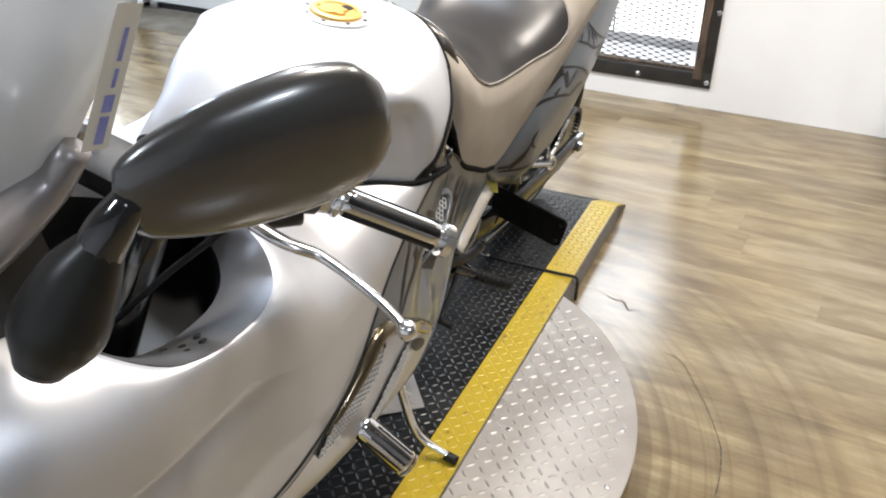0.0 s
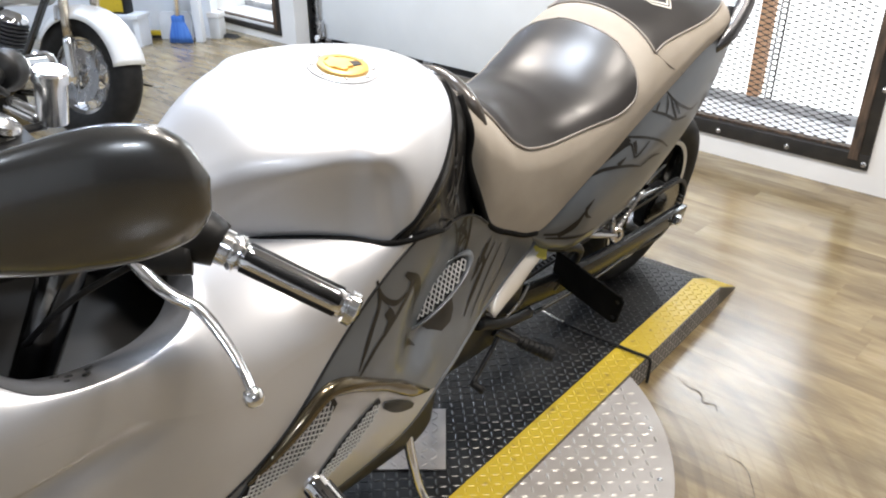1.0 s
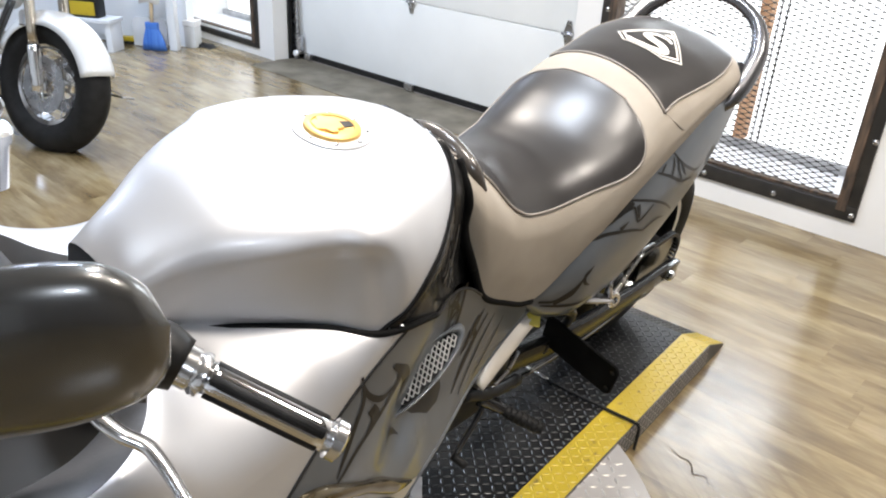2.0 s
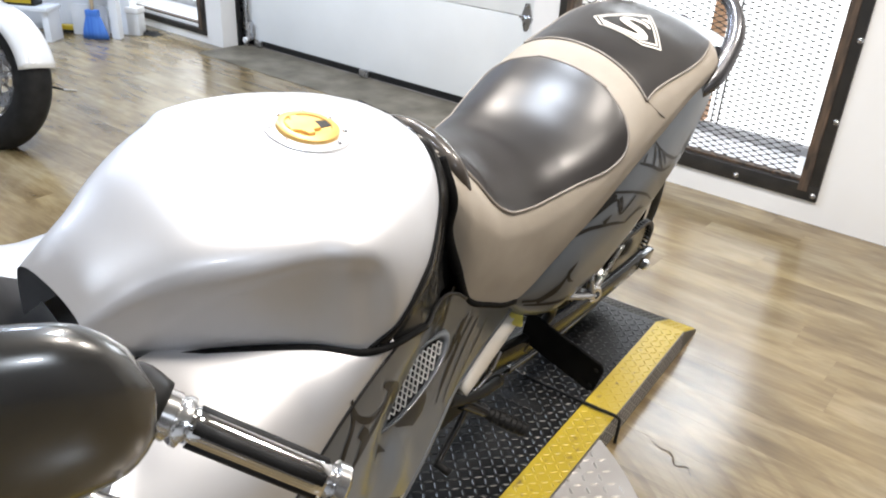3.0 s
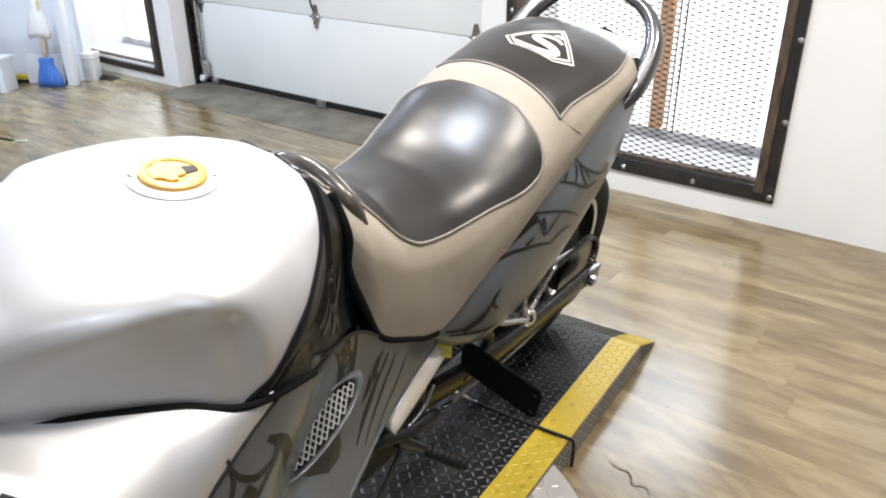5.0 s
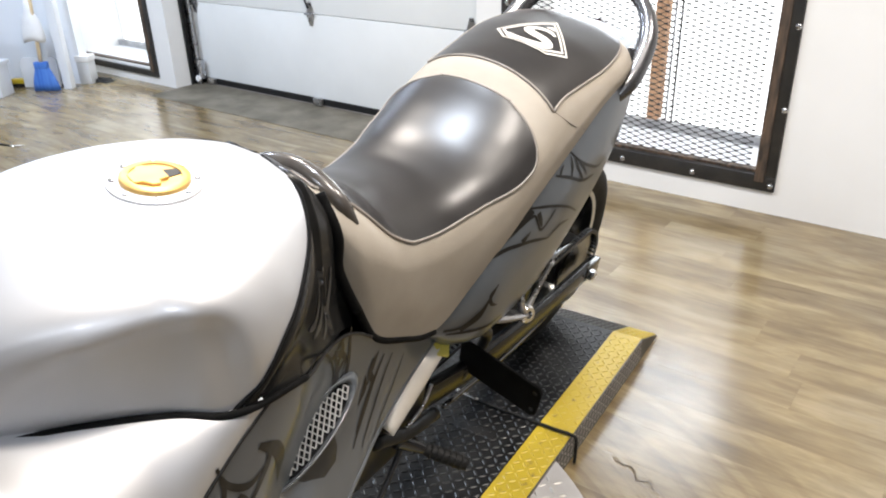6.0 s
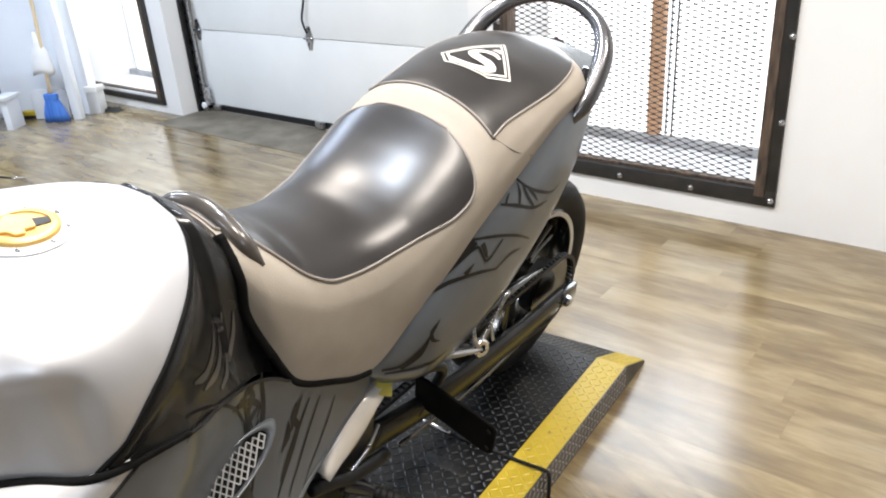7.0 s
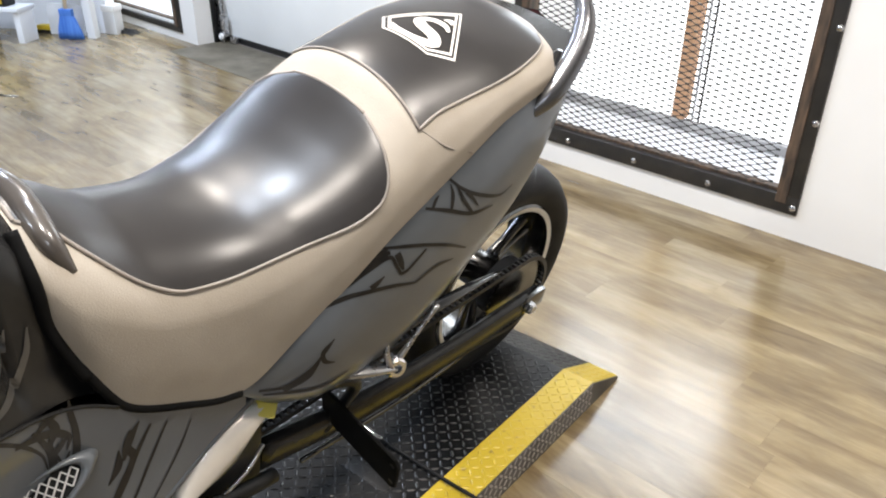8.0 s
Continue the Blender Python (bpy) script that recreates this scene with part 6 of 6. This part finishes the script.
tube("sleeve", [(-0.37, 1.262, 0.1), (-0.28, 1.27, 0.0875)], 0.0052, CHROME2, cable, 8, 8, "silver end sleeve")
stand_plate = root("stand_plate", pose(-0.251, 0.573, 0.0812, 0, 0, 134), "small loose square of bare aluminium tread plate", "plate")
boxed("sheet", (-0.111, -0.1, 0), (0.111, 0.1, 0.004), ALU, stand_plate, 0.001)
lugs("sheet_tread", [(Vector((i * 0.024, j * 0.024, 0.004)), X, Y, radians(45 if (i + j) % 2 else -45)) for i in range(-4, 5) for j in range(-3, 4)], stand_plate, ALU, "raised lugs")

# ---- broom corner ----
partition = structure("wall_partition", [((-0.0, -0.0, 0), (2.2, 0.12, 2.2))], WHITEPAINT2, "white painted partition wall in the corner", "wall")
partition.matrix_basis = pose(-5.15, 3.02, 0, 0, 0, 214)
post = root("white_post", pose(-5.045, 2.775, 0, 0, 0, 32), "white painted upright board leaning by the partition", "board")
boxed("board", (-0.033, -0.03, 0), (0.033, 0.03, 1.7), WHITEPAINT2, post, 0.006)
carton = root("grey_box", pose(-5.075, 2.955, 0, 0, 0, 30), "pale grey lidded box on the floor by the wall", "box")
boxed("body", (-0.05, -0.05, 0), (0.05, 0.05, 0.17), GREYPLASTIC, carton, 0.01)
boxed("lid", (-0.055, -0.055, 0.17), (0.055, 0.055, 0.215), WHITEPLASTIC, carton, 0.006)
rag = root("dark_cloth", pose(-5.03, 3.03, 0, 0, 0, 25), "crumpled dark cloth on the floor", "cloth")
verts, faces = [], []
for i in range(13):
    for j in range(13):
        x, y = (i / 12 - 0.5) * 0.2, (j / 12 - 0.5) * 0.11
        verts.append((x + 0.012 * noise.noise((i, j, 1)), y + 0.012 * noise.noise((i, j, 5)), max(0.002, 0.028 + 0.03 * noise.noise((i * 0.5, j * 0.5, 0.3)) - 3 * x * x - 8 * y * y)))
for i in range(12):
    for j in range(12):
        faces.append((i * 13 + j, i * 13 + j + 1, i * 13 + j + 14, i * 13 + j + 13))
mesh("cloth", verts, faces, RUBBER, rag)
dustpan = root("dustpan", pose(-5.255, 2.66, 0, 0, 0, 34), "white plastic lobby dustpan standing by a broom", "dustpan")
bm = bmesh.new()
f = bm.faces.new([bm.verts.new((x, 0, z)) for x, z in ((-0.13, 0.004), (0.15, 0.004), (0.15, 0.20), (0.13, 0.225), (-0.11, 0.225), (-0.14, 0.19))])
r = bmesh.ops.extrude_face_region(bm, geom=[f])
bmesh.ops.translate(bm, vec=(0, 0.012, 0), verts=[v for v in r["geom"] if isinstance(v, bmesh.types.BMVert)])
part("pan", bm, GREYPLASTIC, dustpan, "", False, pose(0, 0.01, 0, -6, 0, 0))
tube("handle", [(0, 0.06, 0.19), (0.0, 0.12, 0.5), (0, 0.15, 0.85)], 0.011, WHITEPLASTIC, dustpan, 8, 10)
broom = root("broom", pose(-5.135, 2.645, 0, 0, 0, 34), "upright broom with blue bristles and a wooden handle", "broom")
rows = []
for z, wx, wy in ((0.002, 0.105, 0.03), (0.06, 0.095, 0.028), (0.12, 0.075, 0.024), (0.16, 0.06, 0.02), (0.18, 0.045, 0.017)):
    rows.append([Vector((wx * math.cos(a) + 0.02 * (0.17 - z), wy * math.sin(a), z)) for a in np.linspace(0, 2 * math.pi, 20, endpoint=False)])
grid("bristles", rows, BLUEPLASTIC, broom, "blue bristles", closed=True, caps=True)
boxed("head", (-0.05, -0.021, 0.165), (0.05, 0.021, 0.215), BLUEPLASTIC, broom, 0.008, "pale blue head")
tube("handle", [(0, 0, 0.2), (0.01, 0.05, 0.7), (0.02, 0.09, 1.3)], 0.013, HANDLE, broom, 8, 12, "pale wooden handle")
hanger = root("white_bag", pose(-5.16, 2.645, 0, 0, 0, 34), "white plastic bag hanging on the broom handle", "bag")
rows = [[Vector((wx * math.cos(a), 0.03 * wx / 0.06 * math.sin(a) + 0.02, z + 0.012 * math.sin(3 * a))) for a in np.linspace(0, 2 * math.pi, 18, endpoint=False)] for z, wx in ((0.36, 0.085), (0.40, 0.085), (0.47, 0.075), (0.52, 0.06), (0.57, 0.03), (0.66, 0.016))]
grid("bag", rows, WHITEPLASTIC, hanger, closed=True, caps=True)
sponge = root("yellow_sponge", pose(-5.45, 2.60, 0, 0, 0, 34), "yellow block sponge on a dark brush by the wall", "sponge")
boxed("sponge", (-0.06, -0.03, 0.025), (0.06, 0.03, 0.06), YELLOW, sponge, 0.008)
boxed("brush", (-0.07, -0.035, 0), (0.07, 0.035, 0.025), BLACK, sponge, 0.004)
bench = root("white_bench", pose(-5.35, 2.22, 0, 0, 0, 34), "low white bench against the partition", "bench")
boxed("seat_board", (-0.45, 0.0, 0.22), (0.2, 0.2, 0.25), WHITEPAINT2, bench, 0.005)
for x in (-0.42, 0.14):
    boxed("leg", (x, 0.02, 0), (x + 0.05, 0.18, 0.22), WHITEPAINT2, bench, 0.004)
bin_ = root("black_tool_bag", pose(-5.45, 2.18, 0, 0, 0, 34), "black tool bag on the floor under the bench", "bag")
boxed("body", (-0.09, -0.06, 0), (0.06, 0.06, 0.2), BLACK, bin_, 0.015)
charger = root("tool_case", pose(-5.42, 2.28, 0.25, 0, 0, 34), "black and yellow tool case on the white bench", "case")
boxed("body", (-0.12, -0.06, 0), (0.12, 0.06, 0.3), BLACK, charger, 0.015)
boxed("panel", (-0.1, -0.066, 0.02), (0.1, -0.058, 0.12), YELLOW, charger, 0.003, "yellow front panel")
boxed("cover", (-0.1, -0.066, 0.18), (0.06, -0.058, 0.28), GREYPLASTIC, charger, 0.003, "grey lid panel")
cabinet = root("white_cabinet", pose(0.815, 2.57, 0), "plain white cabinet against the back wall", "cabinet")
boxed("carcass", (0, 0, 0), (0.7, 0.6, 0.85), WHITEPAINT2, cabinet, 0.006)

# ---- second motorcycle: local x forward, y to its left ----
CR = pose(-3.33, 1.108, 0, -13, 0, 19)
cruiser = root("cruiser_motorcycle", CR, "white cruiser motorcycle with chrome fork and spoked wheel", "motorcycle")
cw = axis_pose((0, 0, 0.33), (0, -1, 0))
lathe("tyre", [(0.2, -0.05), (0.24, -0.076), (0.29, -0.078), (0.325, -0.055), (0.342, -0.025), (0.345, 0), (0.342, 0.025), (0.325, 0.055), (0.29, 0.078), (0.24, 0.076), (0.2, 0.05)], RUBBER, cruiser, cw, 72)
lathe("rim", [(0.18, -0.04), (0.205, -0.05), (0.207, -0.042), (0.193, -0.02), (0.189, 0), (0.193, 0.02), (0.207, 0.042), (0.205, 0.05), (0.18, 0.04), (0.176, 0), (0.18, -0.04)], CHROME, cruiser, cw, 72)
lathe("hub", [(0, 0.055), (0.03, 0.055), (0.035, 0.03), (0.03, 0), (0.035, -0.03), (0.03, -0.055), (0, -0.055)], CHROME, cruiser, cw, 28)
for k in range(28):
    a = 2 * math.pi * k / 28
    s = 1 if k % 2 else -1
    tube("spoke", [(0.032 * math.cos(a), s * 0.04, 0.33 + 0.032 * math.sin(a)), (0.185 * math.cos(a + 0.25 * (1 if k % 4 < 2 else -1)), s * 0.01, 0.33 + 0.185 * math.sin(a + 0.25 * (1 if k % 4 < 2 else -1)))], 0.0022, CHROME, cruiser, 3, 5)
for s in (-1, 1):
    lathe("brake_disc", [(0.07, 0.062), (0.14, 0.062), (0.14, 0.067), (0.07, 0.067), (0.07, 0.062)], STEEL, cruiser, axis_pose((0, 0, 0.33), (0, s, 0)), 40)
    for k in range(6):
        a = 2 * math.pi * k / 6
        tube("disc_arm", [(0.03 * math.cos(a), s * 0.06, 0.33 + 0.03 * math.sin(a)), (0.09 * math.cos(a + 0.5), s * 0.064, 0.33 + 0.09 * math.sin(a + 0.5))], 0.006, CHROME, cruiser, 6, 6)
    tube("fork_slider", [(0.0, s * 0.095, 0.30), (-0.03, s * 0.1, 0.52)], [0.028, 0.031, 0.03], CHROME2, cruiser, 8, 18, "polished fork slider")
    tube("fork_tube", [(-0.03, s * 0.1, 0.52), (-0.1, s * 0.1, 0.95)], 0.024, TANSTEEL, cruiser, 6, 18, "brownish chrome fork tube")
    tube("handlebar", [(-0.22, s * 0.04, 0.98), (-0.24, s * 0.14, 1.06), (-0.3, s * 0.32, 1.1), (-0.42, s * 0.4, 1.07)], 0.013, CHROME, cruiser, 20, 10)
    tube("grip", [(-0.36, s * 0.37, 1.085), (-0.46, s * 0.415, 1.06)], 0.018, RUBBER, cruiser, 6, 12)
    tube("lever", [(-0.3, s * 0.34, 1.08), (-0.32, s * 0.42, 1.05), (-0.42, s * 0.5, 1.02)], 0.007, CHROME2, cruiser, 12, 8)
    lathe("turn_signal", [(0, 0.03), (0.025, 0.025), (0.032, 0.0), (0.025, -0.02), (0, -0.03)], CHROME, cruiser, axis_pose((-0.16, s * 0.2, 0.84), (1, 0, 0)), 20)
rows = []
for a in np.linspace(radians(15), radians(150), 30):
    prof = [None] * 15
    for i, q in enumerate(np.linspace(-1, 1, 15)):
        rr = 0.366 - 0.075 * abs(q) ** 3
        prof[i] = Vector((rr * math.cos(a), 0.098 * (abs(q) ** 0.8) * (1 if q > 0 else -1), 0.33 + rr * math.sin(a)))
    rows.append(prof)
grid("front_fender", rows, CRUISERWHITE, cruiser, "deep white front fender", thick=0.003)
lathe("headlight", [(0, -0.09), (0.05, -0.085), (0.085, -0.05), (0.098, 0.0), (0.1, 0.02), (0.094, 0.026), (0.088, 0.024)], CHROME, cruiser, axis_pose((0.1, 0, 0.87), (1, 0, -0.05)), 40, "chrome headlight shell")
lathe("headlight_lens", [(0.088, 0.022), (0.06, 0.034), (0.0, 0.038)], LENS, cruiser, axis_pose((0.1, 0, 0.87), (1, 0, -0.05)), 40, "clear headlight lens")
ck = bmesh.new()
box(ck, (-0.14, -0.11, 0.80), (0.02, 0.11, 0.93), 0.02)
box(ck, (-0.14, -0.1, 0.6), (-0.04, 0.1, 0.68), 0.015)
part("fork_clamp", ck, CHROME, cruiser, "chrome fork clamp", True)
eng = bmesh.new()
box(eng, (-1.0, -0.16, 0.2), (-0.45, 0.16, 0.42), 0.05)
part("engine_case", eng, CHROME2, cruiser, "polished engine case", True)
for k, (ax_, tilt) in enumerate(((-0.62, 14), (-0.82, -14))):
    for j in range(8):
        lathe("cooling_fin", [(0.05, 0), (0.085, 0.001), (0.088, 0.006), (0.085, 0.011), (0.05, 0.012)], BLACK, cruiser, pose(ax_, 0, 0.40, 0, tilt, 0) @ pose(0, 0, 0.022 * j), 24)
    lathe("rocker_cover", [(0, 0.05), (0.05, 0.045), (0.08, 0.02), (0.085, 0)], CHROME, cruiser, pose(ax_, 0, 0.40, 0, tilt, 0) @ pose(0, 0, 0.18), 28)
for s in (-1, 1):
    tube("down_tube", [(-0.24, s * 0.05, 0.72), (-0.36, s * 0.1, 0.4), (-0.48, s * 0.12, 0.19), (-1.0, s * 0.12, 0.18)], 0.02, GLOSSBLACK, cruiser, 24, 10)
    tube("floor_rail", [(-0.36, s * 0.12, 0.24), (-0.36, s * 0.3, 0.22), (-0.30, s * 0.32, 0.22)], 0.011, BLACK, cruiser, 12, 8)
    pad_ = tube("foot_control", [(-0.32, s * 0.16, 0.32), (-0.22, s * 0.34, 0.31), (-0.14, s * 0.48, 0.27), (-0.11, s * 0.56, 0.252)], [0.011, 0.012, 0.008, 0.006], BLACK, cruiser, 12, 8, "black forward foot control")
    boxed("toe_pad", (-0.03, -0.012, -0.006), (0.04, 0.012, 0.006), CHROME2, pad_, 0.004, "chrome toe pad", pose(-0.1, s * 0.59, 0.247, 0, 0, s * 50))
grid("fuel_tank", [[Vector((-0.3 - 0.5 * t, 0.15 * math.sin(math.pi * min(1, 0.12 + 0.75 * t)) ** 0.6 * math.cos(a), 0.78 + 0.11 * math.sin(a) - 0.04 * t)) for a in np.linspace(0, 2 * math.pi, 24, endpoint=False)] for t in np.linspace(0, 1, 16)], CRUISERWHITE, cruiser, "white teardrop fuel tank", closed=True, caps=True)
grid("seat", [[Vector((-0.78 - 0.55 * t, 0.15 * math.cos(a), 0.68 + 0.05 * math.sin(a) + 0.08 * max(0, t - 0.5))) for a in np.linspace(0, 2 * math.pi, 20, endpoint=False)] for t in np.linspace(0, 1, 10)], BLACKVINYL, cruiser, "black saddle", closed=True, caps=True)
rw = axis_pose((-1.65, 0, 0.33), (0, -1, 0))
lathe("rear_tyre", [(0.2, -0.06), (0.26, -0.085), (0.31, -0.07), (0.33, 0), (0.31, 0.07), (0.26, 0.085), (0.2, 0.06)], RUBBER, cruiser, rw, 48)
lathe("rear_rim", [(0.02, 0.04), (0.19, 0.035), (0.21, 0.055), (0.21, -0.055), (0.19, -0.035), (0.02, -0.04)], CHROME, cruiser, rw, 48)
for s in (-1, 1):
    tube("exhaust", [(-0.5, -0.13, 0.36 - 0.06 * s), (-0.7, -0.2, 0.26 - 0.04 * s), (-1.2, -0.22, 0.26 + 0.04 * s), (-1.9, -0.22, 0.26 + 0.04 * s)], [0.02, 0.024, 0.035, 0.04], CHROME, cruiser, 24, 14)
    tube("rear_frame", [(-1.0, s * 0.12, 0.2), (-1.65, s * 0.13, 0.33)], 0.02, GLOSSBLACK, cruiser, 6, 10)
bag = root("red_tail_lamp", pose(-4.25, 0.95, 0.0, 0, 0, 17), "red lamp on a black parts rack behind the cruiser", "lamp")
boxed("rack", (-0.12, -0.12, 0), (0.12, 0.12, 0.62), BLACK, bag, 0.03)
boxed("lens", (-0.06, -0.06, 0.62), (0.10, 0.06, 0.70), REDLENS, bag, 0.02, "red lens")

# ---- floor marks ----
for pts, wd in (([(0.085, 1.365), (0.12, 1.352), (0.135, 1.358), (0.155, 1.345), (0.175, 1.318), (0.20, 1.332), (0.225, 1.305)], [0.001, 0.003, 0.0035, 0.0035, 0.003, 0.002, 0.0008]),
                ([(0.291, 1.154), (0.33, 1.163), (0.372, 1.156), (0.41, 1.11), (0.451, 1.052), (0.504, 0.963), (0.544, 0.882), (0.565, 0.80), (0.572, 0.723), (0.57, 0.62)], [0.0006, 0.0016, 0.0012, 0.001, 0.002, 0.0014, 0.0024, 0.0014, 0.0016, 0.0008])):
    c = path_points([(x, y, 0) for x, y in pts], 50)
    w = spline(np.linspace(0, 1, len(wd)), wd)
    rows = []
    for i, p in enumerate(c):
        d = (c[min(i + 1, 49)] - c[max(i - 1, 0)]).normalized()
        k = 0.75 * w(i / 49) * max(0.08, 1 + 1.3 * noise.noise((i * 0.7, 0, 0)))
        j = 0.004 * noise.noise((i * 0.4, 3, 0))
        rows.append([Vector((p.x - d.y * (k * q + j), p.y + d.x * (k * q + j), 0.0012)) for q in (-1, 1)])
    tagged(grid("floor_crack", rows, CRACK), "thin dark crack in the vinyl floor", "crack", "", "structure")

# ---- lamps and added fill ----
for x, y, watts, tint in LAMPS:
    lamp("ceiling_lamp_and_fill", "AREA", pose(x, y, CEIL - 0.05), watts, 0.32, None, tint)
# added fill, tinted blue to pass for daylight on the left
for x, y in FAR_FILL:
    lamp("ceiling_lamp_and_fill", "AREA", pose(x, y, CEIL - 0.05), FAR_W, 0.4, None, (0.79, 0.92, 1.16))
for x0, x1 in ((-1.35, -0.12), (-5.64, -4.6)):
    lamp("window_daylight", "AREA", look((0.5 * (x0 + x1), WALL_Y + 0.44, 1.62), (0.5 * (x0 + x1), 0, 0.6)), WINDOW_W, x1 - x0 - 0.1, 0.85, (0.86, 0.93, 1))

# ---- floor planks: nearest ones as pieces ----
PL, PW = 1.22, 0.152
verts = [(0, 0, 0), (PL, 0, 0), (PL, PW, 0), (0, PW, 0), (0.0001, 0.0001, 0.0042), (PL - 0.0001, 0.0001, 0.0042), (PL - 0.0001, PW - 0.0001, 0.0042), (0.0001, PW - 0.0001, 0.0042)]
faces = [(4, 5, 6, 7), (0, 1, 5, 4), (1, 2, 6, 5), (2, 3, 7, 6), (3, 0, 4, 7)]
plank_me = bpy.data.meshes.new("plank")
plank_me.from_pydata(verts, [], faces)
plank_me.materials.append(PLANK)
rest_v, rest_f = [], []
rng = random.Random(4)
ny = int((3.2 - FRONT_Y) / PW) + 1
for j in range(ny):
    y = 3.2 - PW * (j + 1)
    x = LEFT_X - rng.random() * PL
    while x < RIGHT_X:
        inside = x + PL > LEFT_X and x < RIGHT_X
        if inside:
            if -5.2 < x < 1.6 and y > 0.2:
                ob = new("plank", plank_me)
                ob.parent = floor
                ob.matrix_basis = pose(x, y, -0.004)
            else:
                k = len(rest_v)
                rest_v += [(min(RIGHT_X - 0.003, max(LEFT_X + 0.003, x + a)), y + b, c - 0.004) for a, b, c in verts]
                rest_f += [tuple(k + i for i in f) for f in faces]
        x += PL
tagged(mesh("planks", rest_v, rest_f, PLANK_REST, floor, "wood-look vinyl planks", False), kind="stuff")
